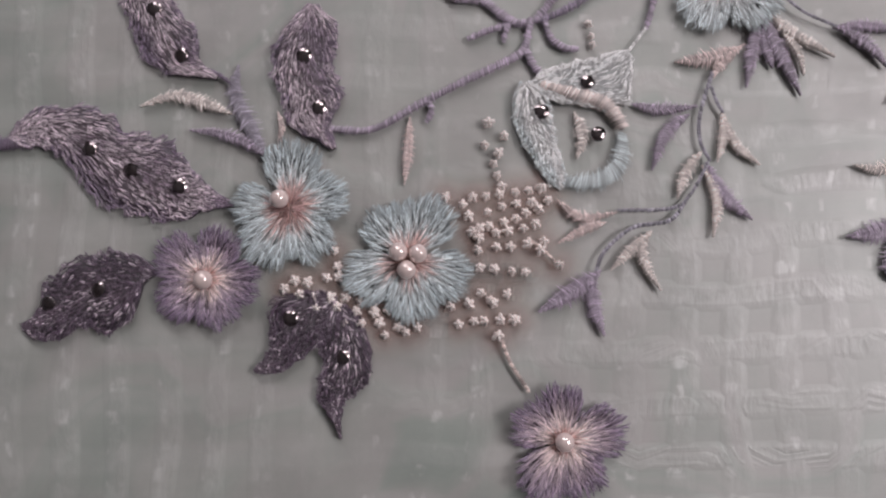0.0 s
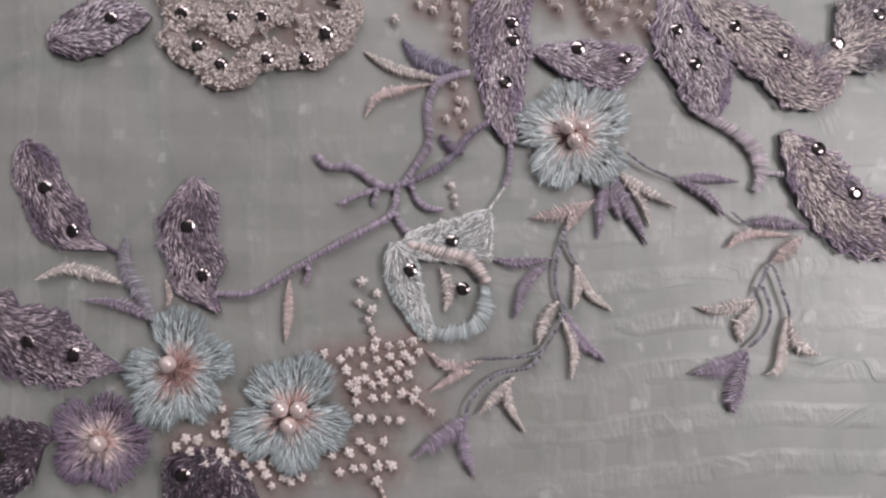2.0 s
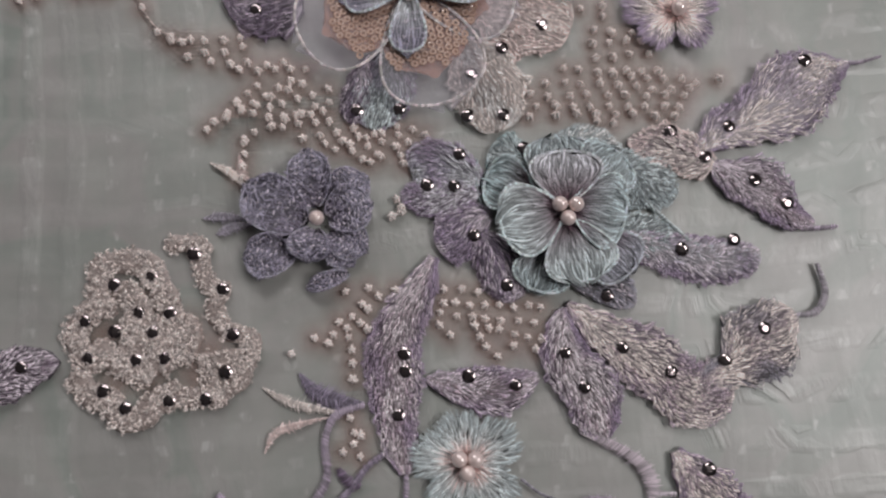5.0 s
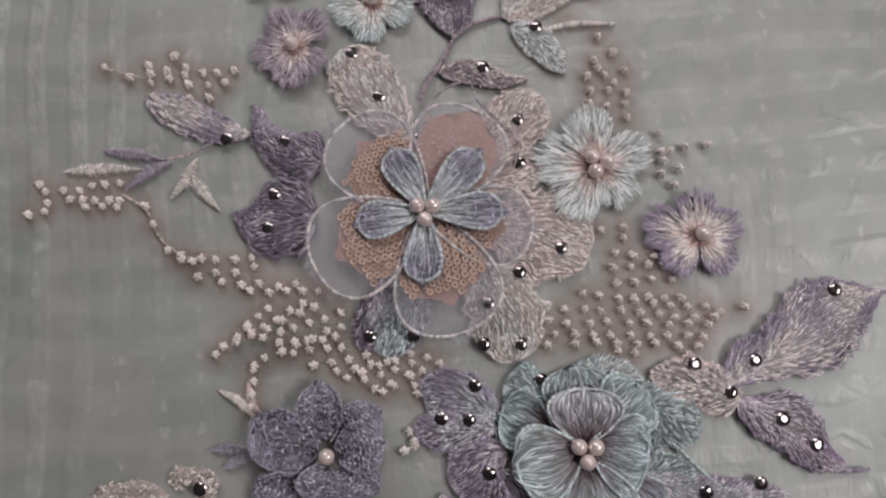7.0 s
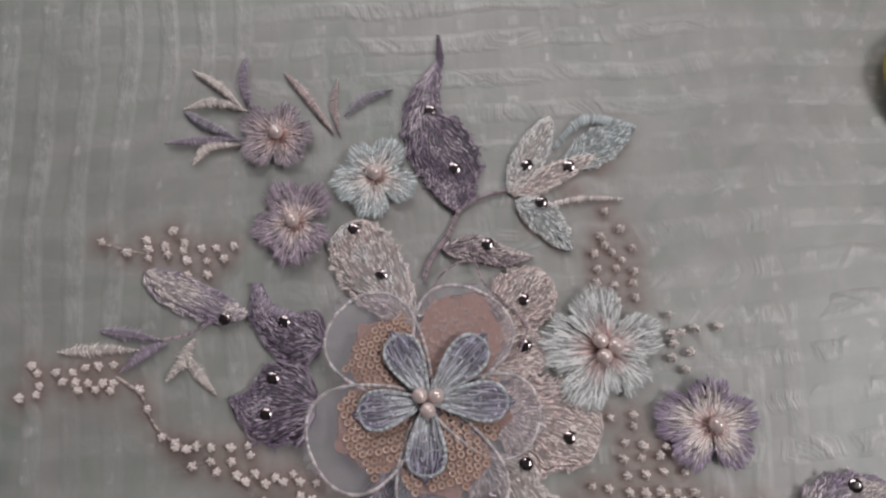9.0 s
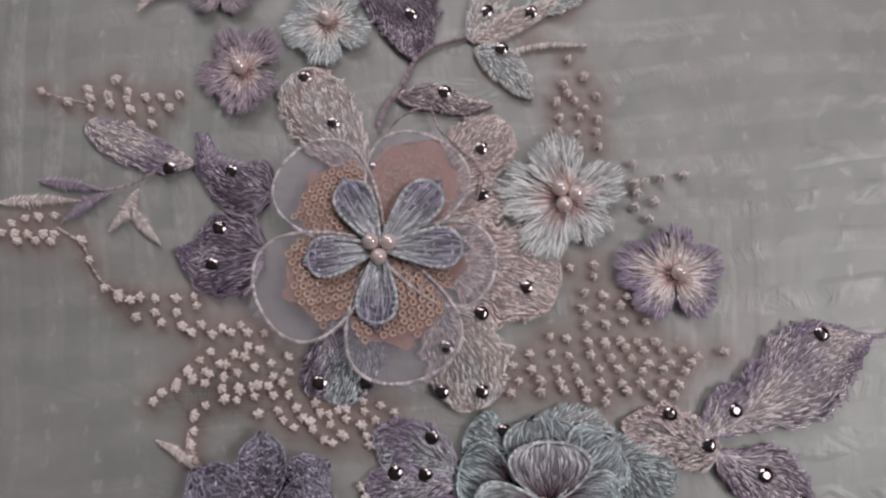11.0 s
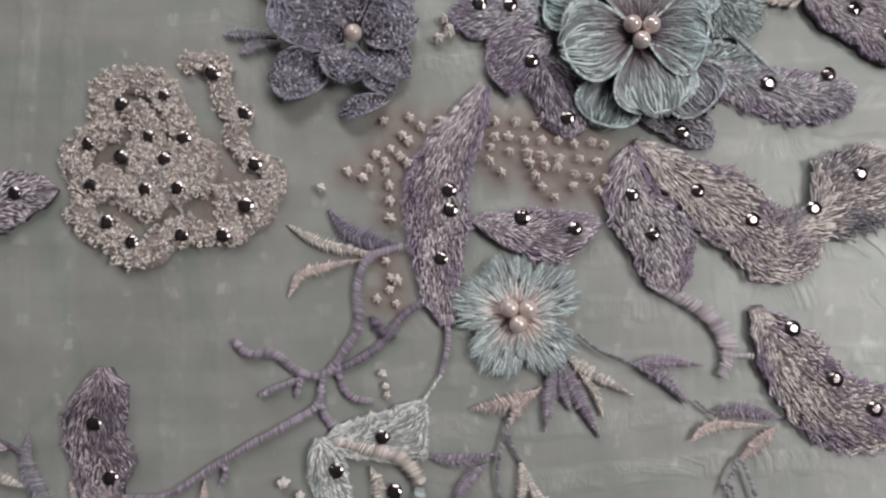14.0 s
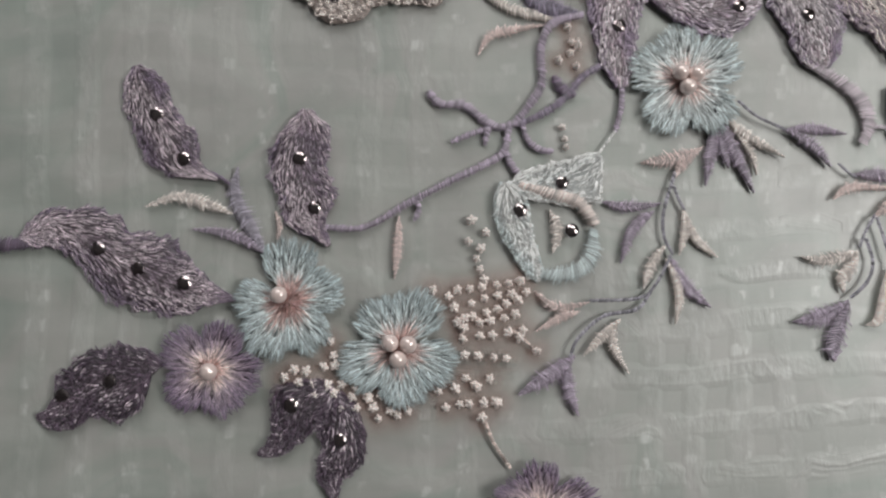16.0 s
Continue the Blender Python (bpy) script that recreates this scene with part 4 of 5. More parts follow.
cord(s, "stem", [(63.5, -154.5), (65.5, -159.9), (67.2, -165.2), (67.6, -167.5)], 0.55, GREY, 0.5)
satin(s, "leaf", [(67.0, -167.3), (65.9, -174.1), (64.8, -180.1), (61.8, -181.7)], 1.8, CREAM)
satin(s, "leaf", [(67.7, -167.5), (69.0, -173.3), (71.4, -175.6), (75.1, -176.4)], 2.0, CREAM)
satin(s, "leaf", [(59.3, -163.5), (55.2, -165.0), (49.7, -166.3), (44.5, -165.6)], 2.0, CREAM)
satin(s, "leaf", [(59.4, -163.9), (57.2, -168.3), (55.1, -170.4), (55.9, -174.0)], 2.2, CREAM)
satin(s, "leaf", [(57.3, -175.7), (52.4, -179.2), (48.3, -180.8), (43.3, -181.8)], 2.7, PURPLE)
satin(s, "leaf", [(57.3, -176.4), (55.1, -181.8), (53.4, -187.8), (53.8, -190.9)], 3.1, PURPLE)

# ---- middle embroidery ----
embroidered_leaf([(6.2, -70.6), (-1.9, -87.0), (-4.2, -99.5), (-3.7, -111.2), (-1.5, -126.4)], [5.0, 6.4, 6.3, 6.4, 7.4, 7.9, 6.2, 5.0, 4.2], [3.3, 5.7, 6.8, 8.3, 8.1, 7.1, 6.6, 5.5, 4.6], (MAUVE, PURPLE, (0.86, 0.77, 0.81)), [(-1.7, -95.8), (-1.3, -100.3), (-3.2, -111.3)], slant=0.2, long=5.5, high=1.2,
                 tail=[(-1.5, -125.7), (-1.5, -131.4), (-2.8, -137.6)], tail_width=1.1, label="long mauve leaf with three crystals and thin tail")
embroidered_leaf([(4.0, -102.6), (17.4, -105.1), (32.9, -102.0)], [2.8, 3.4, 4.5, 5.3, 5.8, 5.5, 4.8, 3.7, 2.5], [2.0, 3.2, 4.0, 4.9, 6.1, 7.4, 7.6, 6.4, 4.1], DUSK, [(14.9, -101.9), (26.9, -104.1)], long=4.0, high=1.1)
embroidered_leaf([(39.6, -84.8), (41.0, -97.4), (45.7, -107.8), (49.6, -118.4)], [2.3, 4.0, 5.5, 6.9, 8.0, 8.8, 9.0, 6.9, 5.2], [4.4, 6.1, 7.4, 7.5, 7.1, 6.2, 6.2, 6.2, 5.1], (MAUVE, PURPLE, (0.86, 0.78, 0.82)), [(39.8, -96.3), (44.5, -105.0)], slant=0.25, long=5.5, high=1.1,
                 tail=[(45.0, -116.9), (53.5, -121.0), (59.3, -125.6), (61.3, -131.4), (59.8, -136.6)], tail_width=2.7, tail_dye=blend(LILAC, MAUVE, 0.3), label="mauve leaf with two crystals and curled tail")
embroidered_leaf([(40.8, -83.7), (52.8, -94.7), (64.2, -103.1), (73.4, -108.4), (83.0, -106.4)], [3.8, 6.1, 8.1, 10.3, 10.8, 9.8, 8.8, 8.7, 9.1, 8.9, 9.1], [2.7, 4.1, 4.3, 5.5, 7.0, 6.2, 6.8, 8.2, 7.6, 6.5, 4.8], (MAUVE, blend(MAUVE, PURPLE, 0.7), CREAM), [(54.5, -95.2), (66.8, -101.6)], slant=0.3, long=5.5, high=1.2, label="broad mauve pink leaf with two crystals")
embroidered_leaf([(72.9, -104.3), (83.5, -98.3), (90.4, -93.2), (100.7, -87.4)], [2.1, 2.8, 2.5, 5.3, 7.4, 9.4, 9.7, 9.2, 8.0, 8.0, 6.4], [4.7, 5.8, 6.9, 8.8, 9.8, 10.5, 11.0, 11.3, 11.3, 9.9, 4.5], (MAUVE, GREY, CREAM), [(80.7, -98.9), (91.5, -90.8)], slant=0.5, high=1.2,
                 tail=[(99.7, -87.4), (105.7, -86.7), (108.6, -81.5), (107.1, -73.9)], tail_width=1.4, tail_dye=blend(GREY, LILAC, 0.4), label="mauve leaf with two crystals and curled tip")
embroidered_leaf([(66.9, -121.6), (74.1, -134.4), (83.7, -142.5), (95.0, -146.3), (108.7, -149.1)], [6.4, 9.9, 9.4, 8.6, 8.0, 8.0, 8.1, 8.1, 2.8], [3.5, 5.2, 6.6, 8.0, 8.7, 8.6, 7.4, 6.0, 4.2], (MAUVE, PURPLE, CREAM), [(75.1, -125.8), (84.1, -136.8), (92.5, -143.1)], slant=0.3, long=5.5, high=1.2,
                 tail=[(99.4, -144.9), (109.4, -147.3), (119.1, -151.7), (130.2, -156.9)], tail_width=1.9, tail_dye=LILAC, label="broad mauve leaf with three crystals and stem")
satin(sprig(61.3, -132.7, "short lilac thread bridge between leaves"), "bridge", [(59.8, -132.7), (63.5, -132.0), (66.8, -132.1)], 0.9, LILAC, taper=0.2)
knots([((-17.1, -79.6), (-11.2, -78.5), 2), ((-12.7, -83.3), (-3.9, -79.4), 3), ((-18.6, -87.7), (-11.3, -84.5), 3), ((-24.5, -91.7), (-12.8, -88.2), 4), ((-21.6, -92.9), (-11.3, -89.7), 3), ((-15.0, -94.8), (-15.1, -102.2), 3)])
knots([((8.5, -82.7), (34.2, -84.6), 8), ((7.7, -85.6), (31.8, -88.6), 7), ((7.6, -89.1), (10.5, -91.6), 2), ((16.4, -88.8), (33.9, -92.8), 6), ((17.8, -91.8), (22.1, -96.7), 3), ((26.5, -94.2), (32.3, -95.0), 2), ((9.3, -78.9), (18.1, -79.8), 3)])
knots([((-31.0, -95.7), (-30.6, -95.4), 1)], net=False, label="single cream thread knot on sheer cloth")

# beige loop medallion
med = thing("loop_medallion", -70.9, -90.8, "beige loop stitched medallion set with dark crystals", "medallion")
for r in ([(-81.9, -82.5), (-80.7, -72.0), (-69.0, -71.5), (-67.9, -77.5)], [(-68.0, -73.0), (-63.8, -81.3), (-60.0, -91.0)], [(-76.2, -76.6), (-71.0, -83.4), (-70.8, -92.3), (-76.5, -96.6)], [(-88.2, -90.5), (-84.0, -83.9), (-76.8, -82.5)], [(-88.3, -87.5), (-85.2, -94.9), (-79.4, -98.0)], [(-87.2, -99.3), (-82.8, -105.2), (-76.3, -107.5)],
          [(-78.5, -103.8), (-75.5, -110.4), (-69.1, -111.3), (-66.3, -105.5)], [(-72.9, -98.9), (-64.3, -96.8), (-59.3, -91.0)], [(-82.4, -92.1), (-74.3, -98.1), (-66.4, -101.2)], [(-76.0, -87.8), (-67.3, -88.7), (-63.6, -93.9)], [(-67.0, -107.0), (-62.0, -106.4), (-59.1, -102.8)], [(-60.7, -96.9), (-57.8, -92.5), (-58.6, -85.1)]):
    boucle(med, "loop_stitching", r, 3.9, BEIGE, CREAM)
for r in ([(-64.7, -66.3), (-58.1, -66.4), (-52.2, -68.8)], [(-55.9, -67.2), (-53.6, -76.3), (-47.8, -80.1)], [(-48.5, -76.4), (-51.4, -83.8), (-47.7, -88.3)], [(-49.9, -89.0), (-41.9, -91.4), (-41.9, -97.3)], [(-41.2, -92.9), (-44.0, -101.6), (-49.8, -105.9)], [(-46.9, -106.7), (-54.8, -106.5), (-62.0, -106.7)], [(-54.9, -97.0), (-49.1, -97.1), (-43.3, -95.8)], [(-52.7, -97.0), (-51.2, -104.4), (-50.5, -106.6)]):
    boucle(med, "loop_stitching", r, 2.9, BEIGE, CREAM, 0.7)
stones(med, [(-77.2, -77.0), (-67.5, -74.5), (-84.7, -86.3), (-70.8, -84.4), (-62.4, -84.5), (-76.5, -89.1), (-66.8, -89.4), (-83.3, -96.0), (-70.6, -96.7), (-63.6, -96.1), (-78.9, -104.3), (-73.1, -108.7), (-62.0, -106.7), (-52.5, -106.7), (-47.6, -99.9), (-46.0, -90.3), (-48.9, -78.6), (-56.6, -69.1)], 1.0)
tulle(med, [(-78.0, -80.0), (-70.0, -82.0), (-66.0, -90.0), (-74.0, -94.0), (-80.0, -90.0), (-76.0, -102.0), (-68.0, -101.0), (-56.0, -101.0), (-52.0, -94.0), (-58.0, -88.0)], 9.0)
embroidered_leaf([(-115.8, -104.7), (-107.6, -101.9), (-100.1, -98.5), (-91.1, -96.7)], 7.4, 7.0, (blend(MAUVE, PURPLE, 0.5), DEEP, LILAC), [(-100.5, -97.9)], fat=0.9, blunt=0.55, slant=0.7, label="dark mauve leaf with one crystal")

# violet flower with free petals
violet = thing("violet_flower", -24.4, -61.1, "slate violet flower with free ribbed petals and pearl", "flower")
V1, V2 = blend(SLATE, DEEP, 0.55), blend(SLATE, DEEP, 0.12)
VR = blend(SLATE, LILAC, 0.08)
for root, tip, wid, z0, z1 in (((-16.0, -74.9), (-27.5, -78.9), 2.2, 0.5, 0.9), ((-30.3, -69.7), (-43.9, -70.7), 5.7, 0.8, 2.0), ((-21.6, -57.1), (-10.7, -49.0), 5.7, 0.8, 2.2), ((-20.8, -63.5), (-11.0, -69.6), 5.0, 1.2, 2.2), ((-21.4, -65.1), (-14.5, -73.2), 4.2, 0.8, 1.8),
                               ((-21.5, -60.4), (-9.3, -56.4), 6.3, 1.8, 4.0), ((-24.9, -57.4), (-26.6, -41.6), 5.6, 1.8, 4.4), ((-27.3, -62.5), (-43.4, -51.1), 7.2, 1.6, 4.6), ((-24.7, -63.1), (-27.0, -72.3), 5.3, 1.8, 3.6)):
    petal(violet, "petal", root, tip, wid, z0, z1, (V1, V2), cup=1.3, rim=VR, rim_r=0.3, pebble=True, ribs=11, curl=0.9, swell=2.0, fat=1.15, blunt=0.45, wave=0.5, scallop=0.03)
pearl(violet, -23.9, -60.7, 5.0)
s = sprig(-44.2, -61.4, "sprig of violet and cream leaves beside the flower")
satin(s, "leaf", [(-54.9, -59.7), (-49.6, -59.2), (-42.3, -60.1)], 1.9, SLATE)
satin(s, "leaf", [(-51.3, -64.1), (-46.8, -62.1), (-41.5, -61.4)], 2.0, SLATE)
satin(s, "leaf", [(-53.5, -44.4), (-47.7, -47.4), (-42.0, -53.0)], 1.5, CREAM)
satin(s, "leaf", [(-45.5, -41.9), (-44.7, -47.4), (-41.4, -51.4)], 1.4, PINK)
knots([((-44.8, -38.1), (-44.8, -38.1), 1), ((-4.5, -59.3), (-2.5, -58.7), 2), ((-3.9, -55.3), (-1.9, -57.3), 2)], net=False)

# teal flower with layered petals
backing = thing("teal_backing", 14.0, -53.9, "purple teal stitched backing leaves with crystals", "leaf", "leaves of the embroidery")
TP = (blend(TEAL, PURPLE, 0.35), PURPLE, PALE_TEAL)
leaf_parts(backing, [(19.3, -51.3), (11.3, -47.9), (4.6, -47.3), (0.6, -48.6)], 8.5, 9.0, (blend(PURPLE, TEAL, 0.45), PURPLE, blend(PALE_TEAL, LILAC, 0.4)), fat=1.2, blunt=0.4, name="upper_")
leaf_parts(backing, [(19.3, -53.9), (11.4, -54.6), (4.7, -54.6), (-2.5, -54.0)], 6.0, 6.0, (blend(PURPLE, LILAC, 0.2), PURPLE, blend(PALE_TEAL, LILAC, 0.6)), fat=1.2, blunt=0.5, name="side_")
leaf_parts(backing, [(22.0, -59.2), (15.4, -61.9), (10.8, -65.9), (6.9, -67.8)], 8.5, 7.5, (PURPLE, PURPLE, LILAC), fat=1.2, blunt=0.5, name="lower_")
leaf_parts(backing, [(19.3, -64.5), (22.0, -71.0), (25.2, -78.7), (25.8, -83.2)], 6.5, 6.5, (PURPLE, DEEP, LILAC), fat=0.9, blunt=0.5, name="foot_")
leaf_parts(backing, [(32.6, -47.2), (26.0, -44.5), (21.3, -42.5)], 7.5, 7.5, (TEAL, SEA, PALE_TEAL), fat=1.2, blunt=0.45, name="crown_")
leaf_parts(backing, [(29.9, -52.6), (46.0, -41.1), (57.9, -47.1)], 6.0, 8.0, (PALE_TEAL, TEAL, WHITE), fat=1.0, blunt=0.4, name="top_", slant=1.1)
leaf_parts(backing, [(51.1, -53.8), (60.4, -49.8), (70.7, -56.4)], 8.0, 9.0, (TEAL, TEAL, PALE_TEAL), fat=1.2, blunt=0.4, name="fringe_", slant=0.9)
leaf_parts(backing, [(54.7, -65.7), (68.9, -69.5), (80.5, -71.4), (92.4, -71.4)], 5.0, 8.5, (blend(TEAL, LILAC, 0.5), PURPLE, LILAC), fat=1.2, blunt=0.35, name="wing_", slant=0.8)
leaf_parts(backing, [(50.9, -60.5), (58.6, -65.7), (70.3, -66.9)], 7.0, 6.0, (TEAL, TEAL, PALE_TEAL), fat=1.2, blunt=0.5, name="inner_", slant=0.8)
leaf_parts(backing, [(40.1, -76.1), (50.5, -78.6), (58.7, -84.3)], 6.0, 5.0, (GREY, blend(TEAL, PURPLE, 0.5), LILAC), fat=1.2, blunt=0.5, name="hem_")
satin(backing, "cord", [(62.9, -56.5), (69.8, -63.7), (76.7, -68.9), (85.9, -67.9)], 1.0, PALE_TEAL, taper=0.3, high=1.2)
satin(backing, "cord", [(18.2, -44.5), (18.0, -51.3), (19.3, -57.9)], 0.8, TEAL, taper=0.3, high=1.4)
stones(backing, [(13.5, -43.4), (4.8, -51.7), (12.0, -52.1), (17.0, -65.3), (25.3, -78.7), (30.8, -41.9), (51.3, -81.7), (71.4, -69.9), (85.2, -67.5)], 1.2)
rose = thing("teal_rose", 41.5, -58.9, "teal flower with layered free petals and three pearls", "flower")
T1, T2, T3 = (0.46, 0.57, 0.59), (0.56, 0.66, 0.685), (0.69, 0.775, 0.79)
for root, tip, wid, z0, z1, d in (((36.9, -68.4), (32.2, -81.0), 7.5, 1.2, 2.0, T2), ((48.0, -65.8), (58.0, -76.7), 7.8, 1.2, 2.2, blend(T2, PURPLE, 0.5)), ((32.5, -54.0), (19.3, -50.1), 7.5, 1.0, 1.8, T1), ((45.6, -54.0), (57.1, -43.3), 8.5, 1.0, 2.0, T2), ((40.4, -54.0), (39.3, -37.9), 9.0, 0.9, 1.6, TEAL),
                                  ((42.4, -58.1), (57.4, -61.3), 10.0, 2.6, 4.6, T2), ((41.0, -57.5), (40.9, -43.0), 9.4, 2.6, 5.2, blend(T2, LILAC, 0.55)), ((40.0, -59.4), (22.7, -64.0), 9.6, 2.8, 5.6, T3), ((41.5, -62.0), (45.8, -79.2), 9.4, 2.6, 5.2, T3)):
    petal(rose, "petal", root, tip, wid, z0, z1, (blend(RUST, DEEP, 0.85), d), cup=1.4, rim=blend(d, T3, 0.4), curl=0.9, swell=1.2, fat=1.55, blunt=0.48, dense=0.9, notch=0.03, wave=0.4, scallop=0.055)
for dx, dy, _ in three_pearls(2.45, 0, 0.5):
    pearl(rose, (41.2, -59.4)[0] + dx, (41.2, -59.4)[1] + dy, 6.0)
satin(rose, "stamen", [(41.5, -62.7), (43.1, -65.9), (44.7, -69.1)], 0.6, LILAC, taper=0.3, high=5.2)

embroidered_leaf([(76.6, -44.4), (87.9, -37.3), (101.7, -27.8), (112.4, -21.3), (119.9, -19.1)], [4.9, 8.0, 6.7, 8.1, 10.0, 9.9, 7.6, 4.2, 1.6], [2.1, 4.2, 7.1, 10.8, 12.4, 10.7, 8.6, 6.7, 4.1], (LILAC, PURPLE, CREAM), [(107.5, -18.8), (85.8, -36.9)], slant=0.45, long=5.0, high=1.2,
                 tail=[(117.0, -18.4), (122.3, -19.2), (129.2, -17.4)], tail_width=0.8, label="long lilac leaf with cream middle and two crystals")
embroidered_leaf([(82.2, -45.8), (74.4, -43.7), (65.9, -41.5), (58.7, -40.4)], [6.0, 6.9, 6.6, 6.2, 5.7, 5.4, 5.1, 4.4, 3.2], [2.7, 5.3, 5.6, 5.9, 6.4, 7.0, 5.5, 4.2, 2.8], (MAUVE, PINK, CREAM), [(70.3, -37.9), (79.0, -44.9)], label="rose beige leaf with two crystals")
embroidered_leaf([(81.2, -46.6), (91.1, -52.9), (99.2, -59.2), (107.3, -63.3)], [2.9, 6.1, 9.1, 9.6, 8.5, 7.4, 5.4, 2.7, 1.6], [4.7, 5.9, 6.0, 5.5, 5.3, 5.4, 5.3, 4.6, 3.3], DUSK, [(91.8, -51.7), (99.8, -58.1)], slant=0.5, high=1.2, tail=[(101.8, -62.3), (106.2, -64.5), (113.4, -64.2)], tail_width=1.2)

knots([((47.8, -2.5), (53.7, -2.1), 2), ((53.6, -4.7), (55.6, -9.0), 2), ((51.2, -9.0), (61.4, -9.8), 3), ((50.3, -12.6), (64.1, -11.9), 4), ((50.8, -16.9), (65.4, -15.5), 4), ((51.3, -20.5), (67.9, -20.5), 5), ((41.9, -19.8), (74.2, -23.3), 8), ((37.4, -23.3), (76.1, -26.0), 9), ((33.0, -26.8), (74.6, -28.1), 9), ((35.0, -30.3), (73.6, -30.9), 9), ((32.8, -32.8), (40.0, -32.4), 2), ((45.7, -32.3), (71.3, -33.2), 6), ((77.7, -24.0), (84.2, -23.2), 2), ((51.3, -34.4), (55.6, -35.1), 2)])
knots([((-64.7, -10.3), (-46.1, -9.7), 5), ((-60.4, -14.5), (-45.3, -12.4), 4), ((-53.5, -16.5), (-33.8, -17.1), 5), ((-45.8, -18.4), (-27.7, -19.0), 5), ((-54.9, -35.4), (-41.1, -23.0), 6), ((-49.0, -32.4), (-32.1, -22.0), 6), ((-45.4, -30.2), (-29.1, -22.7), 5), ((-42.3, -31.2), (-21.6, -24.3), 6), ((-41.4, -35.9), (-21.5, -27.7), 6), ((-37.8, -32.5), (-22.9, -31.0), 5)])
knots([((-37.7, -35.1), (-21.4, -33.7), 5), ((-28.7, -37.7), (-15.4, -35.5), 4), ((-22.7, -39.9), (-9.4, -37.0), 4), ((-19.8, -41.7), (-3.5, -34.8), 5), ((-15.3, -42.1), (0.9, -35.9), 5), ((-12.3, -44.3), (3.9, -37.4), 5), ((-10.1, -44.6), (-7.9, -43.6), 2), ((-3.5, -40.7), (-1.3, -45.8), 3), ((-44.3, -39.1), (-44.7, -48.6), 4)])

# ---- upper embroidery ----
back = thing("flower_backing", 0.3, 2.7, "purple and pink stitched backing petals with crystals", "leaf", "leaves of the embroidery")
VB = (blend(PURPLE, DEEP, 0.4), blend(PURPLE, DEEP, 0.6), blend(LILAC, PURPLE, 0.4))
leaf_parts(back, [(-27.6, 16.9), (-37.0, 19.6), (-43.4, 25.0), (-45.2, 32.9)], [7.9, 7.8, 7.9, 6.5, 5.4, 4.6, 4.4, 3.3, 2.5], [8.3, 7.1, 6.1, 5.0, 4.5, 3.9, 3.3, 2.3, 1.0], VB, name="violet_")
leaf_parts(back, [(-28.7, 1.2), (-39.4, 1.2), (-47.0, 0.2), (-51.7, 2.1)], [10.1, 10.7, 11.1, 11.0, 10.2, 9.0, 4.4, 2.1, 1.0], [9.5, 10.5, 11.1, 9.8, 7.2, 4.6, 4.3, 3.8, 2.1], VB, name="violet_side_")
leaf_parts(back, [(-3.6, 22.5), (-11.4, 31.9), (-17.8, 41.6), (-21.9, 49.7)], 9.8, 9.4, (PINK, blend(PINK, CREAM, 0.5), WHITE), fat=1.25, blunt=0.42, name="pink_top_", slant=0.3)
leaf_parts(back, [(13.2, 17.8), (20.9, 25.5), (27.1, 30.2), (32.6, 34.9)], 8.5, 9.5, (PINK, PINK, CREAM), fat=1.2, blunt=0.45, name="pink_crown_", slant=0.3)
leaf_parts(back, [(13.1, 8.7), (23.7, 13.2), (33.5, 13.9)], 7.0, 6.0, (PINK, PINK, CREAM), fat=1.2, blunt=0.5, name="pink_ear_", slant=0.3)
leaf_parts(back, [(16.0, -0.3), (29.3, -3.2), (44.6, -9.0)], 13.0, 12.5, (PINK, PINK, CREAM), lobes=3, depth=0.08, fat=1.2, blunt=0.4, name="pink_side_", slant=0.3)
leaf_parts(back, [(14.4, -11.9), (20.0, -23.3), (24.1, -37.2)], 12.0, 9.5, (BEIGE, CREAM, WHITE), lobes=3, depth=0.08, fat=1.2, blunt=0.4, name="pink_foot_", slant=0.3)
leaf_parts(back, [(-3.3, -11.9), (-6.2, -23.4), (-10.4, -36.0)], 9.0, 9.0, (TEAL, PURPLE, PALE_TEAL), fat=1.2, blunt=0.45, name="teal_foot_", slant=0.4, long=5.5)
leaf_parts(back, [(-10.7, -14.8), (-13.5, -26.2), (-15.5, -34.6)], 4.0, 5.0, (PURPLE, DEEP, LILAC), fat=1.2, blunt=0.5, name="violet_hem_", slant=0.4)
satin(back, "horn", [(-35.1, 23.9), (-42.2, 25.8), (-47.2, 32.9)], 2.6, PURPLE, taper=0.6, high=1.2)
stones(back, [(-38.1, 22.3), (-40.3, 7.6), (-41.7, -1.7), (-19.9, 47.7), (-12.3, 34.8), (-1.3, 22.8), (25.7, 28.3), (26.0, 15.9), (36.8, -7.3), (25.6, -13.8), (15.9, -32.7), (25.6, -32.7), (-13.8, -30.7), (-2.5, -30.7)], 1.0)

sequin_flower = thing("sequin_flower", 0.7, 1.9, "organza flower with copper sequins, stitched petals and pearls", "flower")
RIM = (0.70, 0.63, 0.64)
CX, CY = 0.7, 1.9
sequin_mesh = bpy.data.meshes.new("sequin")
ring_v, ring_f = [], []
for k, (r, z) in enumerate(((0.40, 0.06), (0.7, 0.0), (1.02, 0.12), (1.04, 0.04))):
    for i in range(12):
        ring_v.append((r * MM * math.cos(i * math.pi / 6), r * MM * math.sin(i * math.pi / 6), z * MM))
for k in range(3):
    for i in range(12):
        j = (i + 1) % 12
        ring_f.append((k * 12 + i, k * 12 + j, (k + 1) * 12 + j, (k + 1) * 12 + i))
sequin_mesh.from_pydata(ring_v, [], ring_f)
sequin_mesh.materials.append(SEQUIN)
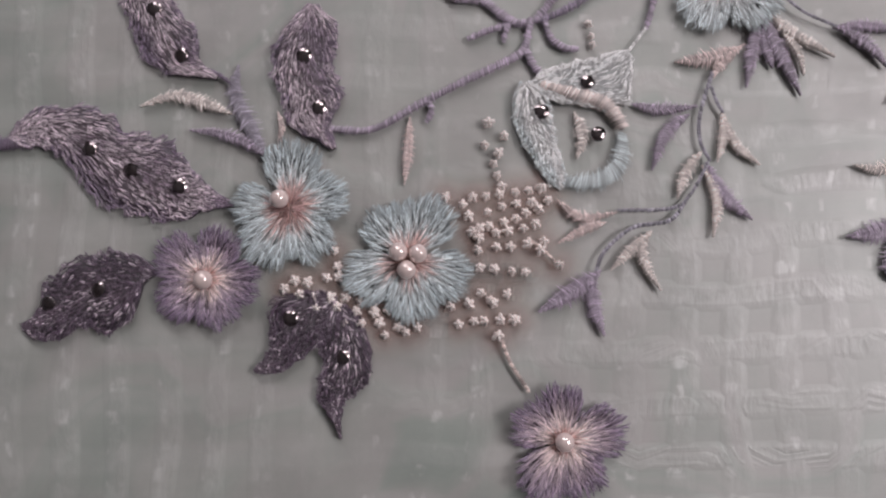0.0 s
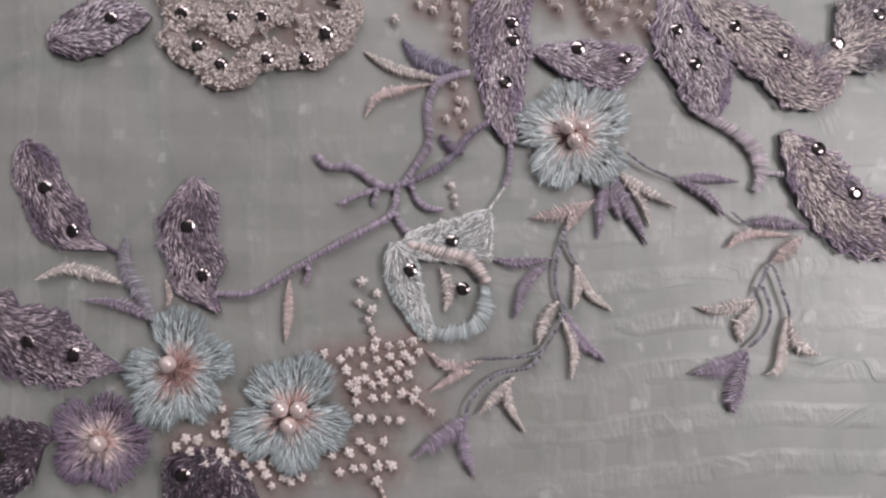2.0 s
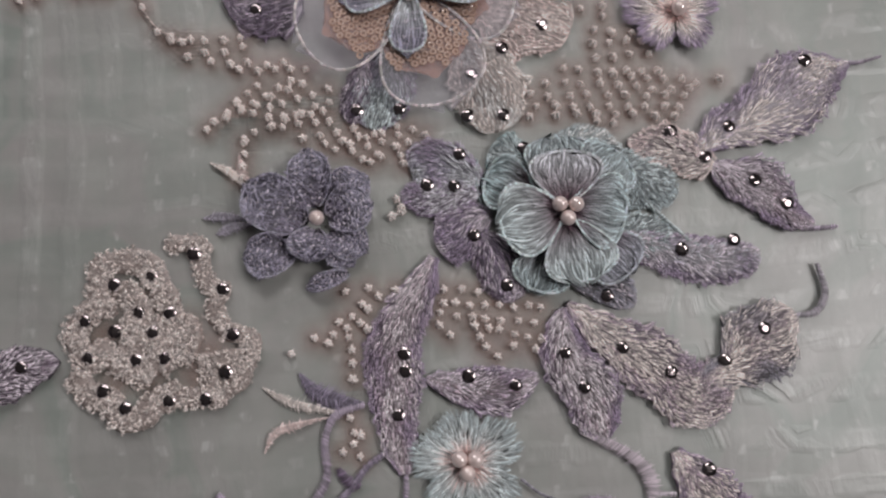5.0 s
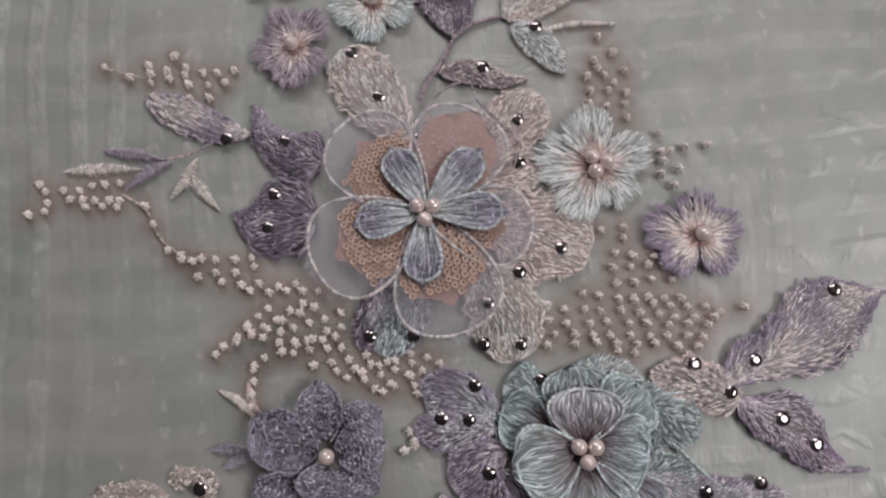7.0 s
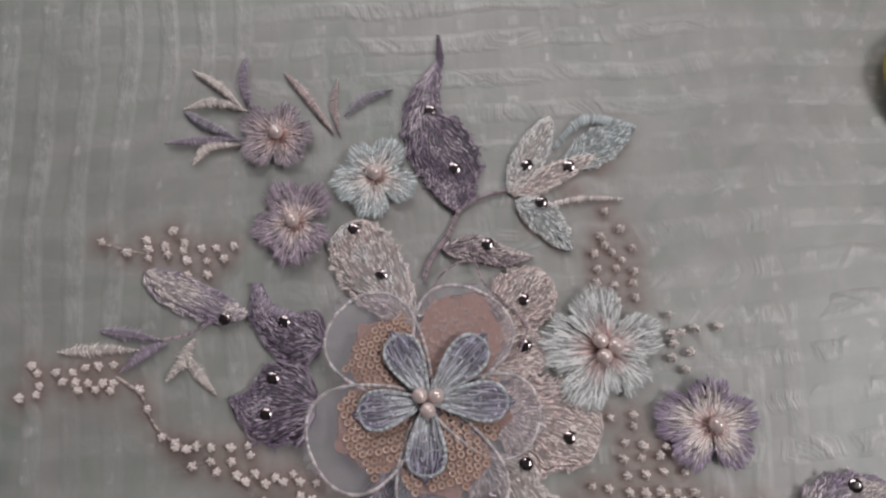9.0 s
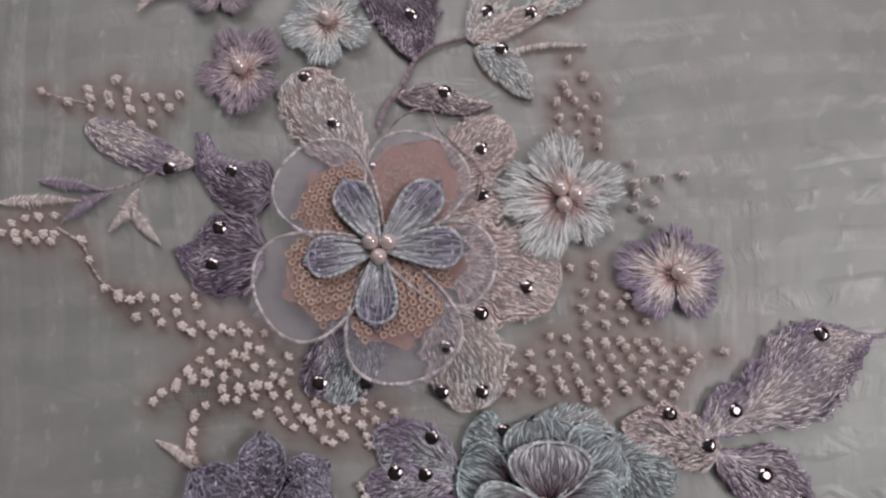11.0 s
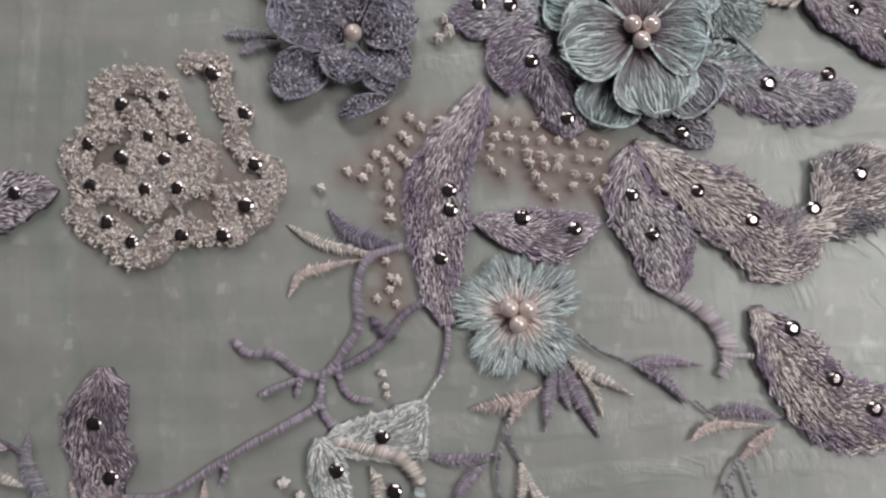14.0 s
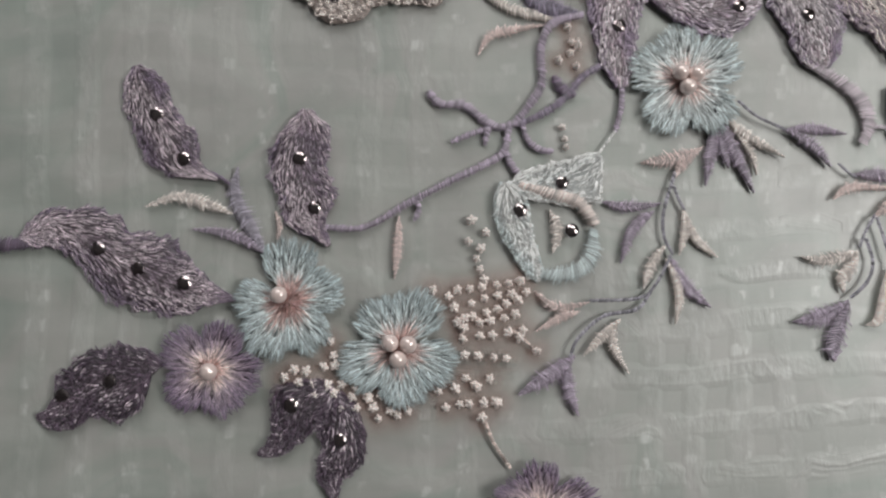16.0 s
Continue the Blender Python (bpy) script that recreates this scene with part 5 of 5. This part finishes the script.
for tip, wid, z1, deep in (((-24.4, 28.4), 12.2, 3.6, 0.66), ((15.9, 33.0), 13.0, 3.2, 0.82), ((31.8, -4.4), 10.6, 2.6, 0.62), ((10.8, -33.6), 14.0, 3.8, 0.62), ((-31.4, -14.3), 13.4, 4.4, 0.66)):
    wing, place = petal(sequin_flower, "organza_petal", (CX, CY), tip, wid, 2.2, z1, (PINK, WHITE), cup=1.0, rim=RIM, mat=ORGANZA, threads=False, fat=1.5, blunt=0.5, notch=0.11, rim_r=0.48, swell=1.0, label="sheer organza petal with corded rim")
    size = math.dist((CX, CY), tip)
    covered = tip[0] > 0 and tip[1] > 20
    petal(sequin_flower, "peach_layer", (CX, CY), (CX + (tip[0] - CX) * deep * 1.12, CY + (tip[1] - CY) * deep * 1.12), wid * 0.82, 2.0, z1 - (0.1 if covered else 0.9), (PINK, WHITE), cup=0.9, mat=PEACH, threads=False, fat=1.35, blunt=0.42, swell=0.6, label="peach organza under the sequins")
    for i in range(int(size * deep / 1.95)):
        s0 = 0.14 + i * 1.95 / size
        across = wid * leaf_shape(0.03 + 0.94 * s0, 1.5, 0.5)
        m = int(2 * across * 0.82 / 2.12)
        for j in range(m + 1):
            v = -0.82 + 1.64 * (j + 0.5 * (i % 2)) / max(1, m)
            if abs(v) > 0.83 or s0 > deep - 0.10 * abs(v) + rnd.uniform(-0.02, 0.03):
                continue
            p = place(s0, v, -0.6 if covered else 0.18)
            q = new("sequin", sequin_mesh)
            q.parent = wing
            q.location = (p[0] * MM, p[1] * MM, p[2] * MM)
            tip_up = 0.4 if rnd.random() < 0.25 else 0.12
            q.rotation_euler = (rnd.uniform(-tip_up, tip_up), rnd.uniform(-tip_up, tip_up), rnd.random() * 6)
for tip, wid in (((-9.1, 19.6), 4.6), ((16.0, 19.0), 4.8), ((22.9, 1.7), 4.8), ((0.1, -18.4), 4.8), ((-18.6, -1.8), 4.8)):
    petal(sequin_flower, "inner_petal", (CX, CY), tip, wid, 4.0, 5.6, (blend(PALE_TEAL, WHITE, 0.3), (0.34, 0.32, 0.42)), cup=0.8, rim=blend(PALE_TEAL, SLATE, 0.3), rim_r=0.5, ribs=9, fat=1.9, blunt=0.5, swell=0.8, curl=0.3, label="slate stitched petal with pale cord rim")
for dx, dy, _ in three_pearls(2.45, 0, 0.5):
    pearl(sequin_flower, CX + dx, CY + dy, 6.6)
stones(sequin_flower, [(17.0, -22.1)], 3.6)
s = sprig(4.1, 38.2, "thin mauve wire like thread loop")
cord(s, "loop", [(0.2, 22.5), (1.8, 31.9), (7.2, 37.4), (12.6, 38.2), (15.2, 32.6), (20.9, 27.1), (26.2, 21.6), (24.5, 14.7)], 0.35, MAUVE, 2.2)

radial_flower(-41.9, 75.1, 11.0, 5, 1.3, (RUST, blend(RUST, PINK, 0.7), blend(MAUVE, PINK, 0.3), blend(MAUVE, GREY, 0.55)), [(-0.6, 0.3, 2.8)], "mauve stitched flower with one pearl")
radial_flower(-14.2, 62.9, 11.6, 5, 0.9, (RUST, CREAM, WHITE, PALE_TEAL), [(-0.4, 0.6, 2.8)], "pale teal stitched flower with one pearl")
radial_flower(-36.1, 49.8, 11.6, 5, 0.7, (RUST, PINK, blend(MAUVE, LILAC, 0.3), blend(MAUVE, PURPLE, 0.5)), [(-0.6, 0.2, 2.8)], "lilac stitched flower with one pearl")
radial_flower(47.0, 15.4, 15.8, 5, 0.35, (RUST, blend(RUST, PINK, 0.6), WHITE, (0.76, 0.78, 0.77)), three_pearls(2.35, 3.0, 0.2), "white stitched flower with three pink pearls", wide=0.8)
radial_flower(73.4, -4.4, 13.6, 5, 0.2, (RUST, PINK, CREAM, PURPLE), [(0.5, 0.4, 2.8)], "purple rimmed cream stitched flower with pearl", wide=0.8)

s = sprig(-51.2, 82.1, "fan of cream and purple leaves beside a flower")
satin(s, "leaf", [(-68.2, 95.4), (-59.9, 90.1), (-52.6, 83.0)], 1.4, CREAM)
satin(s, "leaf", [(-52.8, 99.6), (-53.3, 91.0), (-50.0, 82.5)], 2.0, PURPLE)
satin(s, "leaf", [(-70.2, 83.2), (-61.3, 85.4), (-51.3, 82.5)], 1.6, CREAM)
satin(s, "leaf", [(-69.7, 82.7), (-63.3, 78.8), (-52.4, 73.5)], 1.8, SLATE)
satin(s, "leaf", [(-74.7, 73.2), (-63.8, 73.9), (-52.5, 74.3)], 1.6, PURPLE)
satin(s, "leaf", [(-66.3, 66.7), (-62.1, 71.8), (-52.7, 72.6)], 1.7, CREAM)
s = sprig(-26.6, 76.7, "pink and purple leaves above the flowers")
satin(s, "leaf", [(-41.4, 94.4), (-34.2, 86.3), (-26.6, 75.8)], 1.6, blend(PINK, MAUVE, 0.35))
satin(s, "leaf", [(-26.0, 92.4), (-26.8, 83.6), (-24.6, 74.9)], 1.5, blend(PINK, MAUVE, 0.35))
satin(s, "leaf", [(-23.8, 81.0), (-17.9, 86.2), (-9.9, 89.1)], 1.6, SLATE)

embroidered_leaf([(2.8, 97.4), (-0.8, 84.2), (2.5, 71.2), (6.5, 61.1), (8.0, 53.1)], [2.9, 4.0, 4.6, 9.1, 10.1, 10.6, 10.0, 7.0, 5.7], [2.5, 4.6, 6.7, 8.3, 8.6, 7.5, 6.8, 5.6, 3.8], (blend(PURPLE, DEEP, 0.25), blend(PURPLE, DEEP, 0.6), blend(LILAC, MAUVE, 0.3)), [(0.6, 82.1), (7.4, 64.9)], slant=0.4, tail=[(1.2, 91.2), (3.3, 97.4), (2.8, 105.6)], tail_width=1.6, label="purple leaf with two crystals and pointed tip")
s = sprig(8.0, 53.6, "mauve cord stem below the upper leaves")
satin(s, "stem", [(9.1, 54.4), (5.7, 46.3), (1.3, 39.8), (-1.0, 33.8)], 1.0, MAUVE, taper=0.2)
satin(s, "stem", [(8.0, 52.5), (13.6, 56.4), (23.1, 59.0)], 0.9, MAUVE, taper=0.2)
spray = thing("embroidered_leaf", 22.3, 58.5, "white and teal spread leaf with three crystals", "leaf", "leaves of the embroidery")
leaf_parts(spray, [(22.3, 58.0), (27.2, 67.6), (34.4, 80.4)], 4.2, 5.8, (CREAM, WHITE, WHITE), fat=1.1, blunt=0.6, name="upper_", slant=0.35)
leaf_parts(spray, [(23.0, 57.6), (32.6, 61.7), (47.1, 68.8)], 4.0, 3.5, (PINK, CREAM, CREAM), fat=0.9, blunt=0.6, name="middle_", slant=0.3)
leaf_parts(spray, [(24.3, 55.6), (31.5, 51.0), (39.1, 41.5)], 5.0, 4.8, (PALE_TEAL, WHITE, WHITE), fat=1.0, blunt=0.6, name="lower_", slant=0.35)
satin(spray, "rim", [(35.2, 70.9), (42.7, 78.6), (49.9, 79.0), (58.3, 76.7)], 2.2, PALE_TEAL, taper=0.6)
satin(spray, "rim", [(31.6, 53.9), (41.9, 56.2), (53.6, 56.1)], 1.2, CREAM, taper=0.6)
leaf_parts(spray, [(37.1, 64.9), (46.4, 71.2), (57.0, 77.2)], 5.0, 6.0, (PALE_TEAL, PALE_TEAL, WHITE), fat=1.1, blunt=0.6, name="teal_", high=0.4, slant=0.3)
stones(spray, [(27.6, 65.6), (39.0, 65.3), (31.3, 54.9)], 1.0)
tulle(spray, [(30.0, 50.0), (36.0, 46.0), (40.0, 58.0), (48.0, 66.0), (30.0, 62.0), (52.0, 72.0)], 7.0)
embroidered_leaf([(4.4, 42.2), (13.4, 42.2), (21.2, 40.0), (28.9, 40.0)], 4.0, 4.0, (MAUVE, blend(MAUVE, DEEP, 0.4), CREAM), [(16.4, 43.3)], fat=0.7, blunt=0.7, long=3.0, label="small mauve leaf with one crystal")
embroidered_leaf([(-76.8, 35.8), (-67.4, 31.4), (-56.2, 26.6), (-48.0, 24.5)], 4.5, 6.0, (LILAC, PURPLE, CREAM), [(-54.0, 23.2)], fat=0.8, blunt=0.6, slant=0.15, long=6.0, label="lilac leaf with long stitches and one crystal")
s = sprig(-71.1, 17.6, "small sprig of purple cream and pink leaves")
satin(s, "leaf", [(-88.4, 20.3), (-80.5, 19.3), (-70.8, 17.5)], 1.9, PURPLE)
satin(s, "leaf", [(-69.2, 16.8), (-75.4, 14.2), (-81.5, 8.9)], 2.2, PURPLE)
satin(s, "leaf", [(-99.0, 14.4), (-89.4, 15.0), (-76.7, 15.0)], 1.9, CREAM)
satin(s, "leaf", [(-62.1, 18.1), (-64.6, 12.7), (-69.0, 6.6)], 2.2, CREAM)
satin(s, "leaf", [(-63.1, 13.4), (-60.5, 8.9), (-55.4, 3.4)], 2.0, CREAM)
cord(s, "stem", [(-71.1, 17.5), (-63.5, 19.3), (-56.0, 23.5), (-48.3, 24.5)], 0.5, MAUVE, 0.5)
knots([((-90.2, 44.4), (-90.2, 44.4), 1), ((-82.7, 41.9), (-76.7, 39.9), 2), ((-77.1, 45.5), (-70.2, 48.1), 2), ((-76.9, 42.7), (-66.7, 44.6), 3), ((-71.2, 41.0), (-53.2, 43.4), 5), ((-65.6, 38.9), (-55.4, 39.8), 3), ((-65.3, 35.4), (-59.8, 35.0), 2)])
knots([((-105.3, 11.2), (-102.4, 5.9), 3), ((-107.5, 2.9), (-103.7, 3.6), 2), ((-98.1, 8.9), (-83.7, 11.2), 5), ((-96.3, 6.6), (-82.5, 6.6), 5), ((-92.2, 4.1), (-83.1, 4.4), 3), ((-76.2, 4.3), (-73.5, -0.2), 2), ((-68.9, -7.3), (-62.2, -10.5), 3)])
run = sprig(-81.8, 7.7, "thin beige thread chain with knots")
cord(run, "stem", [(-82.3, 8.1), (-75.4, 3.6), (-72.7, -1.7), (-68.5, -6.8), (-61.5, -10.5)], 0.4, BEIGE)
run = sprig(-90.2, 44.4, "thin beige thread between single knots")
cord(run, "stem", [(-89.8, 44.2), (-83.2, 42.3), (-76.0, 40.9)], 0.3, BEIGE)
knots([((48.3, 52.8), (48.7, 52.2), 1), ((46.9, 45.7), (52.7, 47.9), 2), ((45.1, 40.4), (56.0, 42.7), 3), ((46.0, 36.4), (56.2, 36.4), 3), ((45.6, 32.5), (55.5, 32.4), 3), ((50.7, 28.2), (56.1, 28.8), 2), ((48.3, 42.8), (52.7, 38.8), 2)])
knots([((64.1, 23.8), (64.3, 19.2), 2), ((66.9, 19.9), (70.7, 20.7), 2), ((76.8, 21.4), (77.1, 21.4), 1), ((65.2, 16.1), (69.5, 14.6), 2), ((64.2, 13.1), (67.7, 9.8), 2)], net=False)
